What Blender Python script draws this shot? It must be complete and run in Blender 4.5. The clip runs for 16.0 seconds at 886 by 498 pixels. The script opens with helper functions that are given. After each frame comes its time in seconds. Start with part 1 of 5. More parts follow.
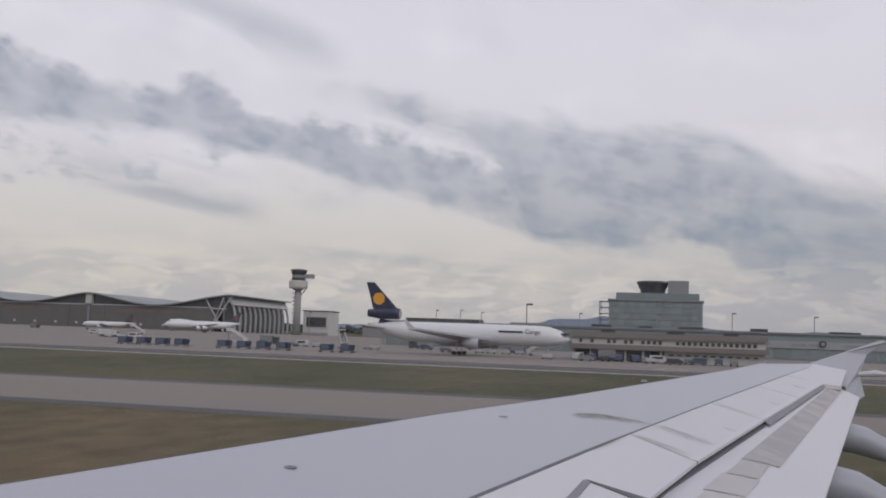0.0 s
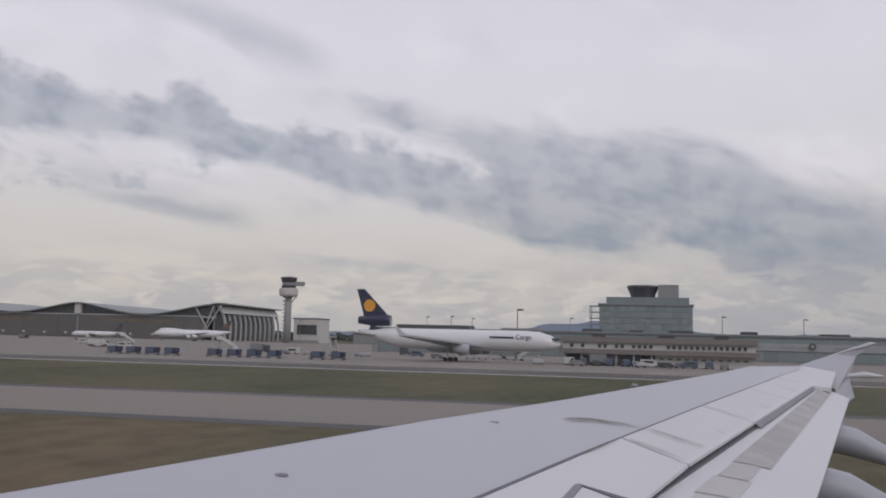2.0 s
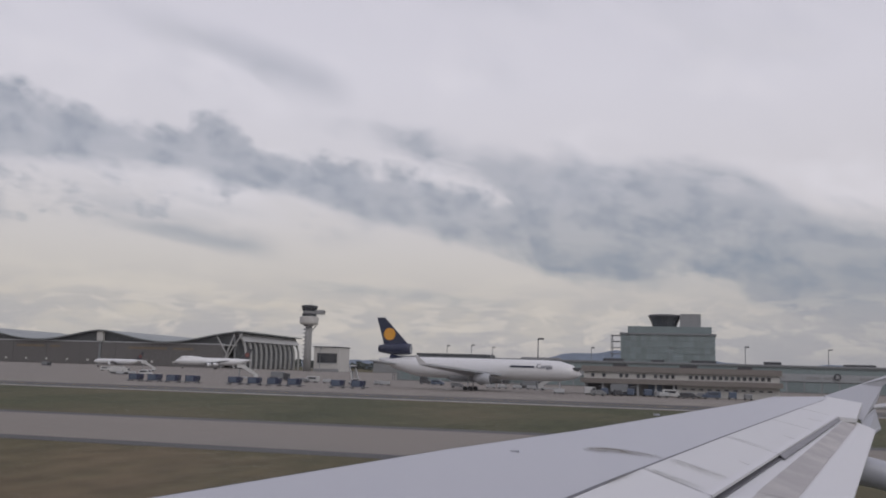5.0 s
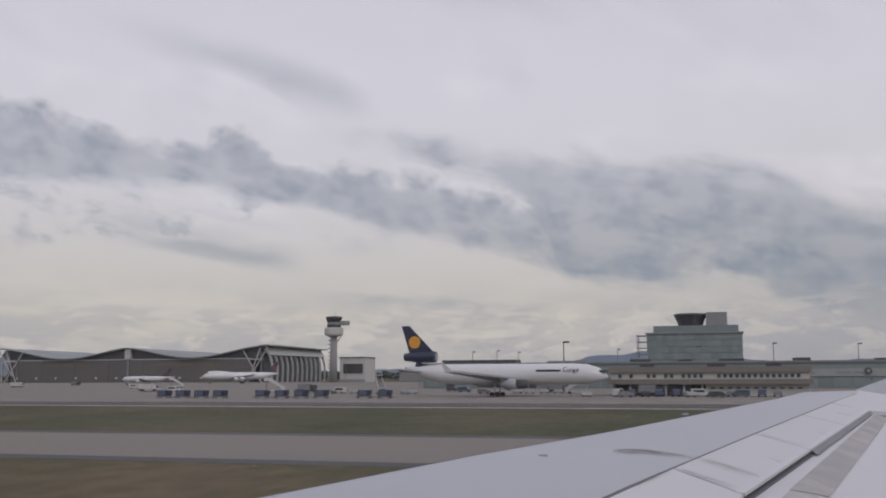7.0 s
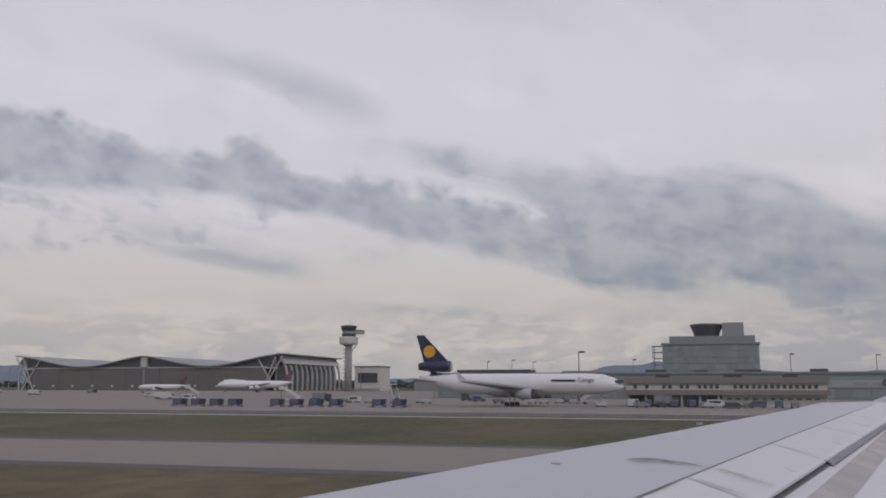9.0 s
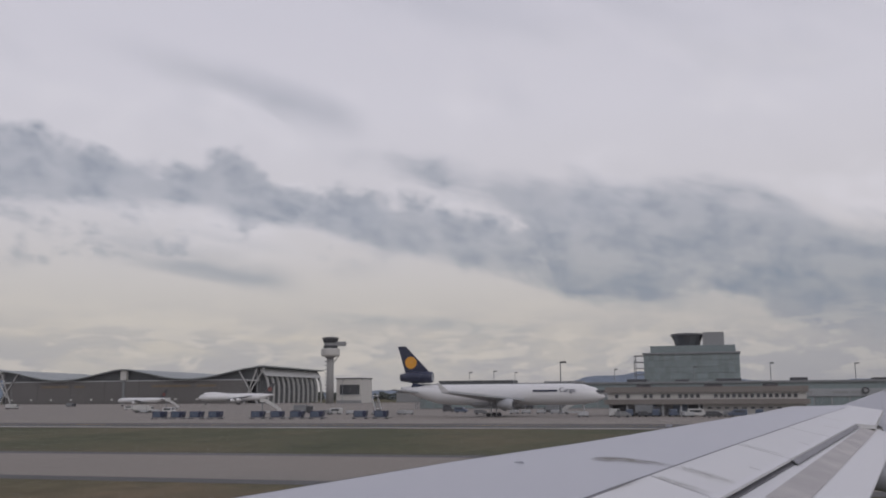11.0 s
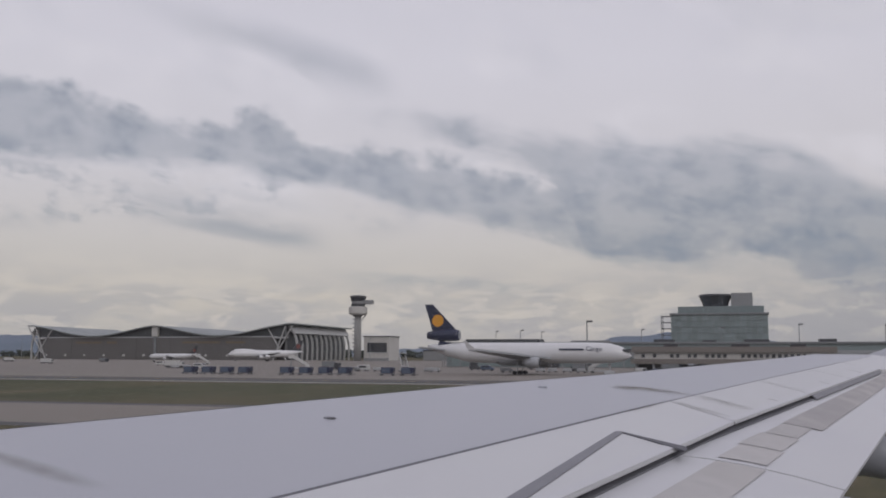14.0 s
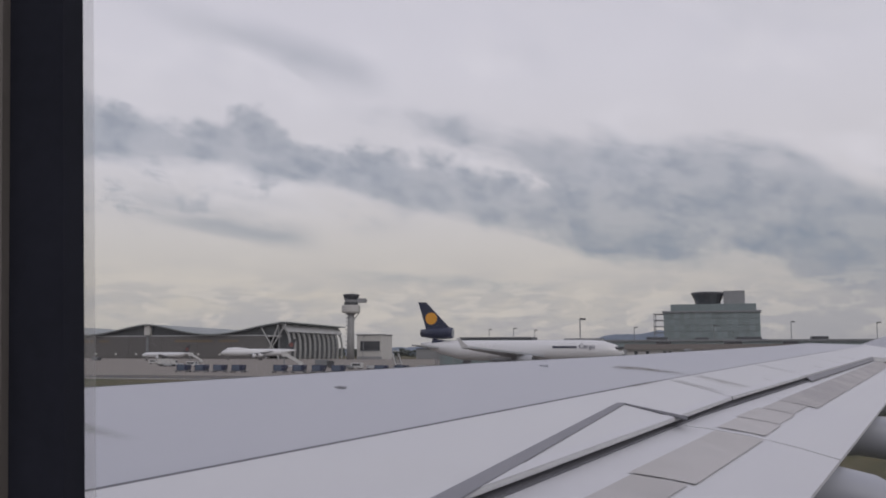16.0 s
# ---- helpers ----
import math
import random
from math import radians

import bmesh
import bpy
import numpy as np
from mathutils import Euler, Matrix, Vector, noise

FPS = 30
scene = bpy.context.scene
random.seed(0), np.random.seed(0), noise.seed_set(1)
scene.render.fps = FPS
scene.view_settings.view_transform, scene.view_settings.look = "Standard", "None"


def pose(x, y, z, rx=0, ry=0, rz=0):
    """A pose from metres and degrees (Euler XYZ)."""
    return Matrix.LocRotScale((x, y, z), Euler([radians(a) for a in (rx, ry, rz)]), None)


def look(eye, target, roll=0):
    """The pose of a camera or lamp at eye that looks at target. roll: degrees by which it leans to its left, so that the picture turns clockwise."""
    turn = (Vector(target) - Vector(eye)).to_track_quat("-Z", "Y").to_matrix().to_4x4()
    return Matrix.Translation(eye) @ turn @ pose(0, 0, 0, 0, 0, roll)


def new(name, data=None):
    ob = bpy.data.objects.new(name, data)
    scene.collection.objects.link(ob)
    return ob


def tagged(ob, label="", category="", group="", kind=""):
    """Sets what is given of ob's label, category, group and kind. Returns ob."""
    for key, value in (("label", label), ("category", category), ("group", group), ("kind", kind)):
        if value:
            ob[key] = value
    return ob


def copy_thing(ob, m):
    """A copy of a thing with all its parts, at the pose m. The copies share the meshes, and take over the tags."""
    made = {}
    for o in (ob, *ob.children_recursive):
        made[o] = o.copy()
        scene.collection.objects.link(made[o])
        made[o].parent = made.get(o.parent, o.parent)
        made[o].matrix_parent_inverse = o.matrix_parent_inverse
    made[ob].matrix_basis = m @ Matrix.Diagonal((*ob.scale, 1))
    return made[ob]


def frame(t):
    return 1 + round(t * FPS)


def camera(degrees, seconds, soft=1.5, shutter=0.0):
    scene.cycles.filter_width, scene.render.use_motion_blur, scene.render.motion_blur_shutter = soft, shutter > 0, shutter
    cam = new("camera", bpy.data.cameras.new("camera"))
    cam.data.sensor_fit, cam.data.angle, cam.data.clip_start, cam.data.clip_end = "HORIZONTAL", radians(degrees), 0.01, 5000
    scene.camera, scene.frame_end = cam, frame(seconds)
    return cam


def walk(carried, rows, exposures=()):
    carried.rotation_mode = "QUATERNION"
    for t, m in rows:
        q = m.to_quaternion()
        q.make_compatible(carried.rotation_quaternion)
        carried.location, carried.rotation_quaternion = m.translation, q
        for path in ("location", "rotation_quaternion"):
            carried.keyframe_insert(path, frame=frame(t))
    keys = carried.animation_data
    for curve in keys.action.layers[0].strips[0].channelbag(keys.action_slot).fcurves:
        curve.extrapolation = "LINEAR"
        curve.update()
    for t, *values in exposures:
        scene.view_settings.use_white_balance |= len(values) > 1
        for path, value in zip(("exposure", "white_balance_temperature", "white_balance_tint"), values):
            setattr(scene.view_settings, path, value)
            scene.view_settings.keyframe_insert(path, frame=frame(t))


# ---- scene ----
# the eye's path in the cabin: seconds, x, y, z, yaw, pitch, roll
cam = camera(51.0, 16.0, soft=1.9)
PATH = [
    (0, -0.005, -0.000, 5.898, 0.61, 5.25, 2.02),
    (0.5, -0.004, 0.000, 5.897, 0.94, 5.39, 2.18),
    (1, 0.001, 0.000, 5.896, -0.17, 5.73, 0.64),
    (1.5, -0.000, 0.000, 5.896, 0.01, 5.55, 0.05),
    (2, -0.000, 0.000, 5.892, 0.01, 5.65, 1.43),
    (2.5, 0.009, 0.000, 5.892, 1.10, 6.25, -0.46),
    (3, 0.003, 0.000, 5.891, 0.50, 7.18, 2.12),
    (3.5, 0.002, 0.000, 5.888, 1.14, 7.65, 0.18),
    (4, 0.008, 0.001, 5.887, 2.71, 7.20, 0.73),
    (4.5, 0.005, 0.000, 5.883, 2.81, 7.24, 2.09),
    (5, 0.005, 0.001, 5.883, 1.32, 7.38, 1.66),
    (7.5, 0.016, 0.001, 5.878, 2.86, 8.14, -0.43),
    (8, -0.055, -0.004, 5.877, 5.25, 8.55, 5.53),
    (8.5, 0.024, 0.001, 5.870, 3.26, 8.09, 1.88),
    (9, 0.041, -0.000, 5.856, 3.61, 8.37, 0.04),
    (11.5, 0.280, -0.020, 5.641, 2.35, 9.08, -0.41),
    (12, 0.290, -0.090, 5.541, 3.45, 7.70, -1.53),
    (12.5, 0.292, -0.100, 5.516, 4.30, 6.72, -1.04),
    (13, 0.300, -0.130, 5.499, 4.62, 6.58, -0.41),
    (13.5, 0.290, -0.180, 5.427, 4.72, 7.14, -0.14),
    (14, 0.255, -0.270, 5.377, 4.18, 6.57, 0.16),
    (14.5, 0.177, -0.377, 5.254, 4.60, 6.37, 1.51),
    (15, 0.188, -0.407, 5.219, 4.68, 6.77, 1.48),
    (15.5, 0.196, -0.453, 5.178, 5.21, 7.42, 1.27),
    (16, 0.152, -0.442, 5.163, 3.74, 6.48, 0.06),
]


def eye_pose(x, y, z, yaw, pitch, roll):
    yaw, pitch = radians(yaw), radians(pitch)
    way = Vector((-math.sin(yaw) * math.cos(pitch), math.cos(yaw) * math.cos(pitch), math.sin(pitch)))
    return look((x, y, z), Vector((x, y, z)) + way, roll)


EXPOSURES = [(0, 0.12), (2, 0.10), (4, 0.03), (7.5, -0.01), (9, -0.02), (11.5, -0.08), (12.5, -0.05), (16, -0.06)]
walk(cam, [(row[0], eye_pose(*row[1:])) for row in PATH], EXPOSURES)
EYE = 5.9

# ---- sky and light ----
world = bpy.data.worlds.new("overcast_sky")
scene.world = world
world.use_nodes = True
wn, wl = world.node_tree.nodes, world.node_tree.links
wn.clear()


def srgb(r, g, b):
    return tuple(((c / 255 + 0.055) / 1.055) ** 2.4 if c > 10 else c / 3300 for c in (r, g, b)) + (1.0,)


class Num:
    """A value in the world's node tree, with plain arithmetic."""

    def __init__(self, socket):
        self.socket = socket

    def op(self, kind, *others):
        node = wn.new("ShaderNodeMath")
        node.operation = kind
        for n, value in enumerate((self, *others)):
            if isinstance(value, Num):
                wl.new(value.socket, node.inputs[n])
            else:
                node.inputs[n].default_value = value
        return Num(node.outputs[0])

    def __add__(self, o):
        return self.op("ADD", o)

    def __sub__(self, o):
        return self.op("SUBTRACT", o)

    def __mul__(self, o):
        return self.op("MULTIPLY", o)

    def clamp(self):
        return self.op("MAXIMUM", 0.0).op("MINIMUM", 1.0)


def smooth(value, low, high):
    node = wn.new("ShaderNodeMapRange")
    node.interpolation_type = "SMOOTHSTEP"
    wl.new(value.socket, node.inputs[0])
    node.inputs[1].default_value, node.inputs[2].default_value = low, high
    return Num(node.outputs[0])


coord = wn.new("ShaderNodeTexCoord")
split = wn.new("ShaderNodeSeparateXYZ")
wl.new(coord.outputs["Generated"], split.inputs[0])
sx, sy, sz = (Num(split.outputs[n]) for n in range(3))
azimuth = sx.op("ARCTAN2", sy) * (180 / math.pi)
elevation = sz.op("ARCSINE") * (180 / math.pi)


def tilted(slope):
    """Sky coordinates along and across lines that fall to the right by slope degrees."""
    c, k = math.cos(radians(slope)), math.sin(radians(slope))
    node = wn.new("ShaderNodeCombineXYZ")
    wl.new((azimuth * c - elevation * k).socket, node.inputs[0])
    wl.new((azimuth * k + elevation * c).socket, node.inputs[1])
    return node


level, sloping, steep = tilted(0), tilted(12), tilted(28)


def cloud_noise(base, scale_x, scale_y, detail, rough, shift, warp=0.0):
    mapping = wn.new("ShaderNodeMapping")
    mapping.inputs["Location"].default_value = (shift, shift * 0.7, shift * 0.3)
    mapping.inputs["Scale"].default_value = (scale_x, scale_y, 1)
    wl.new(base.outputs[0], mapping.inputs[0])
    tex = wn.new("ShaderNodeTexNoise")
    tex.inputs["Scale"].default_value = 1.0
    tex.inputs["Detail"].default_value = detail
    tex.inputs["Roughness"].default_value = rough
    tex.inputs["Distortion"].default_value = warp
    wl.new(mapping.outputs[0], tex.inputs["Vector"])
    return Num(tex.outputs[0]) - 0.5


def billows(base, scale_x, scale_y, shift):
    """Rounded heads, as on heaped cloud: high in the middle of each head."""
    mapping = wn.new("ShaderNodeMapping")
    mapping.inputs["Location"].default_value = (shift, shift * 0.4, 0)
    mapping.inputs["Scale"].default_value = (scale_x, scale_y, 1)
    wl.new(base.outputs[0], mapping.inputs[0])
    tex = wn.new("ShaderNodeTexVoronoi")
    tex.feature, tex.voronoi_dimensions = "SMOOTH_F1", "2D"
    tex.inputs["Scale"].default_value = 1.0
    tex.inputs["Smoothness"].default_value = 0.25
    tex.inputs["Detail"].default_value = 3.0
    tex.inputs["Roughness"].default_value = 0.5
    wl.new(mapping.outputs[0], tex.inputs["Vector"])
    return Num(tex.outputs["Distance"]) * -1 + 0.45


def edge_line(points):
    """The height of a cloud's edge over the azimuth, drawn as a smooth curve."""
    node = wn.new("ShaderNodeFloatCurve")
    wl.new((azimuth * (1 / 120) + 0.5).socket, node.inputs["Value"])
    curve = node.mapping.curves[0]
    places = [(a / 120 + 0.5, e / 30) for a, e in points]
    curve.points[0].location, curve.points[1].location = places[0], places[-1]
    for place in places[1:-1]:
        curve.points.new(*place)
    node.mapping.update()
    return Num(node.outputs[0]) * 30


def away(value):
    return value * -1 + 1


lumps = cloud_noise(sloping, 0.30, 0.48, 8, 0.56, 3.1, 0.25)
fine = cloud_noise(level, 0.9, 1.3, 7, 0.58, 11.7, 0.2)
fibres = cloud_noise(sloping, 0.09, 0.55, 8, 0.60, 5.3, 0.3)
fibres_steep = cloud_noise(steep, 0.10, 0.45, 7, 0.56, 15.9, 0.3)
broad = cloud_noise(sloping, 0.07, 0.16, 5, 0.5, 21.4)
heaps = billows(sloping, 0.34, 0.50, 2.3)
heads_up = heaps * 2.4 + lumps * 3.2 + fine * 1.1


def bank_between(top, low, rough_top, rough_low, soft_top, soft_low):
    t = top - elevation + rough_top
    u = elevation - low + rough_low
    return smooth(t, 0.0, soft_top) * smooth(u, 0.0, soft_low)


bank_top = edge_line([(-60, 17.5), (-40, 16.4), (-27.4, 15.3), (-24.1, 14.9), (-21.5, 14.6), (-19.3, 13.8), (-17.6, 14.0), (-15.7, 15.1), (-14.0, 14.5), (-12.7, 13.3), (-9.8, 13.0), (-4.8, 12.4), (-0.6, 11.4), (3.7, 10.7), (10, 9.8), (30, 7.0), (60, 4.0)])
bank_low = edge_line([(-60, 12.4), (-27, 11.6), (-21, 11.5), (-17.9, 11.3), (-14.5, 10.8), (-9.4, 10.2), (-7.4, 9.4), (-3.4, 8.7), (1.2, 7.8), (2.8, 7.4), (5.0, 6.4), (10.5, 5.6), (20, 4.2), (60, 1.5)])
mass_top = edge_line([(-60, 13.0), (-12, 15.4), (-7.0, 15.0), (-2.4, 14.3), (1.2, 14.0), (4.7, 13.7), (8.2, 13.0), (11.7, 12.9), (15.0, 12.3), (17.6, 11.7), (19.7, 10.8), (22.1, 9.8), (24.7, 8.8), (32, 7.0), (60, 4.0)])
mass_low = edge_line([(-60, 12.8), (-12, 14.8), (-7.0, 13.9), (-4.2, 13.2), (-0.6, 12.2), (2.0, 11.0), (3.6, 8.6), (5.0, 6.3), (8.1, 5.8), (10.5, 5.6), (13.1, 6.1), (15.7, 5.7), (17.6, 4.3), (20.1, 3.7), (24.4, 2.8), (60, 1.2)])
bank = bank_between(bank_top, bank_low, heads_up * 0.55 + 0.75, fibres * 2.0 + fine * 0.8 + lumps * 1.6 + 0.9, 1.2, 1.3) * away(smooth(azimuth, 9, 17))
mass = bank_between(mass_top, mass_low, fibres * 1.8 + fibres_steep * 2.0 + lumps * 2.4 + 0.7, fibres * 1.8 + lumps * 1.6 + fine * 0.8 + 0.6, 2.0, 1.2) * smooth(azimuth + lumps * 9.0, -13, 1)
bank_tone = (lumps * 1.8 + heaps * 0.8 + fine * 0.7 + fibres * 0.6 + 0.50).clamp()
# the mass thickens towards its dark, ragged base
base_depth = smooth(mass_top - elevation + lumps * 3.0 + fibres * 2.0, 0.6, 6.5)
mass_tone = (fibres * 1.2 + lumps * 2.3 + heaps * 0.5 + fibres_steep * 0.8 + fine * 0.8 + base_depth * 0.34 + 0.36).clamp()
cover_heavy = (bank * (bank_tone * 0.40 + 0.48)).op("MAXIMUM", mass * (mass_tone * 0.42 + 0.48 + smooth(azimuth, 8, 22) * 0.10))
veil_line = edge_line([(-60, 25.0), (-24.1, 20.4), (-19.9, 19.7), (-16.9, 19.1), (-13.4, 18.3), (-9.9, 17.3), (-7.8, 16.6), (60, 2.0)])
veil_off = (elevation - veil_line + fibres_steep * 2.0 + lumps * 0.8).op("ABSOLUTE")
veil = away(smooth(veil_off, 0.0, 1.7)) * smooth(azimuth, -27, -13) * away(smooth(azimuth, -9.6, -6.5)) * (fibres_steep * 1.2 + lumps * 1.0 + 0.85).clamp() * 0.42
wisp_line = edge_line([(-60, 9.0), (-21.5, 8.1), (-19.3, 7.8), (-16.1, 7.4), (-13.0, 7.0), (60, 1.0)])
wisp_off = (elevation - wisp_line + fibres * 1.8 + lumps * 0.8).op("ABSOLUTE")
wisp = away(smooth(wisp_off, 0.0, 1.0)) * smooth(azimuth, -24, -17) * away(smooth(azimuth, -14, -10.5)) * 0.55
low_line = edge_line([(-60, 5.4), (-11.6, 4.9), (-7.5, 4.75), (-4.1, 4.6), (0.1, 4.0), (60, 2.0)])
low_off = (elevation - low_line + fibres * 1.2 + lumps * 0.5).op("ABSOLUTE")
wisp_low = away(smooth(low_off, 0.0, 0.6)) * smooth(azimuth, -13, -6) * away(smooth(azimuth, -1, 5)) * 0.42
dash_off = ((azimuth - 12.7) * 0.32).op("ABSOLUTE") + (elevation - 2.9 + fine * 0.5).op("ABSOLUTE")
dash = away(smooth(dash_off, 0.05, 0.32)) * 0.42
puffs = smooth(lumps * 1.3 + fine * 0.5 + fibres * 0.9, -0.05, 0.24) * smooth(elevation, 6.6, 8.4) * away(smooth(elevation + lumps * 2.0, 10.4, 12.2)) * away(smooth(azimuth, -12, -4)) * 0.50
thin = smooth(broad + fibres_steep * 0.7, -0.04, 0.30) * smooth(elevation, 10, 20) * 0.16
grey_left = smooth(fibres * 1.0 + broad * 1.2, -0.06, 0.26) * smooth(elevation, 4.5, 6.5) * away(smooth(elevation, 8.5, 11.0)) * away(smooth(azimuth, -20, -9)) * 0.34
cover = cover_heavy.op("MAXIMUM", veil).op("MAXIMUM", wisp).op("MAXIMUM", wisp_low).op("MAXIMUM", dash).op("MAXIMUM", puffs).op("MAXIMUM", grey_left).op("MAXIMUM", thin).clamp()
# grey banks low over the horizon, and pale heads in front of them
low_noise = cloud_noise(level, 0.24, 0.80, 8, 0.6, 31.2, 0.3)
low_heads = cloud_noise(level, 0.38, 1.15, 8, 0.58, 47.9, 0.4)
low_cover = (smooth(low_noise, -0.16, 0.10) * 0.85 + smooth(azimuth, -4, 20) * 0.55).clamp() * away(smooth(elevation, 1.8, 7.0)) * 0.9
heads = smooth(low_heads, 0.0, 0.10) * smooth(elevation, 0.6, 1.8) * away(smooth(elevation, 3.0, 6.0)) * 0.55
glow = smooth(broad + lumps * 0.5, -0.02, 0.22) * smooth(elevation, 7, 12) * away(smooth(elevation, 17, 24)) * 0.6

ramp = wn.new("ShaderNodeValToRGB")
stops = [(0.0, (175, 172, 173)), (0.05, (186, 181, 178)), (0.11, (199, 191, 183)), (0.20, (201, 195, 192)), (0.34, (209, 205, 210)),
         (0.55, (214, 211, 220)), (1.0, (206, 204, 218))]
while len(ramp.color_ramp.elements) < len(stops):
    ramp.color_ramp.elements.new(0.5)
for element, (place, colour) in zip(ramp.color_ramp.elements, stops):
    element.position, element.color = place, srgb(*colour)
wl.new((elevation * (1 / 32)).clamp().socket, ramp.inputs[0])


def tint(under, factor, colour):
    node = wn.new("ShaderNodeMix")
    node.data_type = "RGBA"
    wl.new(factor.socket, node.inputs["Factor"])
    wl.new(under, node.inputs["A"])
    node.inputs["B"].default_value = srgb(*colour)
    return node.outputs["Result"]


lit = tint(ramp.outputs[0], glow, (225, 221, 228))
murk = smooth(azimuth + fibres * 30, 6, 26) * away(smooth(elevation + lumps * 4, 1.5, 7.5)) * 0.55
layered = tint(tint(tint(tint(lit, cover, (134, 142, 156)), low_cover, (166, 164, 170)), heads, (207, 199, 192)), murk, (150, 151, 159))
SUN_HEIGHT, SUN_TURN = 38, 150
clear = wn.new("ShaderNodeTexSky")
clear.sky_type, clear.sun_disc = "NISHITA", False
clear.sun_elevation, clear.sun_rotation = radians(SUN_HEIGHT), radians(SUN_TURN)
above, below = wn.new("ShaderNodeBackground"), wn.new("ShaderNodeBackground")
wl.new(clear.outputs[0], above.inputs[0])
above.inputs[1].default_value = 0.10
wl.new(layered, below.inputs[0])
below.inputs[1].default_value = 1.0
blend = wn.new("ShaderNodeMixShader")
blend.inputs[0].default_value = 0.94
wl.new(above.outputs[0], blend.inputs[1])
wl.new(below.outputs[0], blend.inputs[2])
sky_out = wn.new("ShaderNodeOutputWorld")
wl.new(blend.outputs[0], sky_out.inputs[0])

sun = new("sun", bpy.data.lights.new("sun", "SUN"))
sun.data.energy, sun.data.angle, sun.data.color = 0.6, radians(20), (1.0, 0.96, 0.9)
sun.matrix_basis = look((0, 0, 900), (-math.sin(radians(SUN_TURN)) * 700, -math.cos(radians(SUN_TURN)) * 700, 900 - 700 * math.tan(radians(SUN_HEIGHT))))

# ---- materials ----


def mat(name, colour, rough=0.6, metal=0.0, vary=0.15, scale=1.0, fine_scale=12.0, bump=0.0, second=None, blotch=0.0, stretch=(1, 1, 1), pieces=0.0, shine=0.5):
    """A procedural surface: base colour varied at two scales, fine relief and uneven gloss. second: a colour for broad blotches."""
    m = bpy.data.materials.new(name)
    m.use_nodes = True
    nodes, links = m.node_tree.nodes, m.node_tree.links
    shader = nodes["Principled BSDF"]
    place = nodes.new("ShaderNodeTexCoord")
    mapping = nodes.new("ShaderNodeMapping")
    mapping.inputs["Scale"].default_value = stretch
    links.new(place.outputs["Object"], mapping.inputs[0])
    noises = []
    for size, detail in ((scale, 5), (fine_scale, 6)):
        tex = nodes.new("ShaderNodeTexNoise")
        tex.inputs["Scale"].default_value, tex.inputs["Detail"].default_value, tex.inputs["Roughness"].default_value = size, detail, 0.6
        links.new(mapping.outputs[0], tex.inputs["Vector"])
        noises.append(tex)
    tone = nodes.new("ShaderNodeMix")
    tone.data_type = "FLOAT"
    tone.inputs["Factor"].default_value = 0.45
    links.new(noises[0].outputs[0], tone.inputs["A"])
    links.new(noises[1].outputs[0], tone.inputs["B"])
    amount = nodes.new("ShaderNodeMapRange")
    amount.inputs[1].default_value, amount.inputs[2].default_value = 0.3, 0.7
    amount.inputs[3].default_value, amount.inputs[4].default_value = 1 - vary, 1 + vary
    links.new(tone.outputs["Result"], amount.inputs[0])
    base = nodes.new("ShaderNodeMix")
    base.data_type = "RGBA"
    base.inputs["A"].default_value = (*colour, 1)
    base.inputs["B"].default_value = (*(second or colour), 1)
    spread = nodes.new("ShaderNodeMapRange")
    spread.inputs[1].default_value, spread.inputs[2].default_value, spread.inputs[4].default_value = 0.45, 0.62, blotch
    links.new(noises[0].outputs[0], spread.inputs[0])
    links.new(spread.outputs[0], base.inputs["Factor"])
    grade = nodes.new("ShaderNodeVectorMath")
    grade.operation = "SCALE"
    links.new(base.outputs["Result"], grade.inputs[0])
    if pieces:
        info = nodes.new("ShaderNodeObjectInfo")
        each = nodes.new("ShaderNodeMapRange")
        each.inputs[3].default_value, each.inputs[4].default_value = 1 - pieces, 1 + pieces
        links.new(info.outputs["Random"], each.inputs[0])
        both = nodes.new("ShaderNodeMath")
        both.operation = "MULTIPLY"
        links.new(each.outputs[0], both.inputs[0])
        links.new(amount.outputs[0], both.inputs[1])
        links.new(both.outputs[0], grade.inputs["Scale"])
    else:
        links.new(amount.outputs[0], grade.inputs["Scale"])
    links.new(grade.outputs[0], shader.inputs["Base Color"])
    gloss = nodes.new("ShaderNodeMapRange")
    gloss.inputs[3].default_value, gloss.inputs[4].default_value = max(rough - 0.12, 0.02), min(rough + 0.12, 1)
    links.new(noises[1].outputs[0], gloss.inputs[0])
    links.new(gloss.outputs[0], shader.inputs["Roughness"])
    shader.inputs["Metallic"].default_value = metal
    shader.inputs["Specular IOR Level"].default_value = shine
    if bump:
        relief = nodes.new("ShaderNodeBump")
        relief.inputs["Strength"].default_value, relief.inputs["Distance"].default_value = bump, 0.02
        links.new(noises[1].outputs[0], relief.inputs["Height"])
        links.new(relief.outputs[0], shader.inputs["Normal"])
    return m


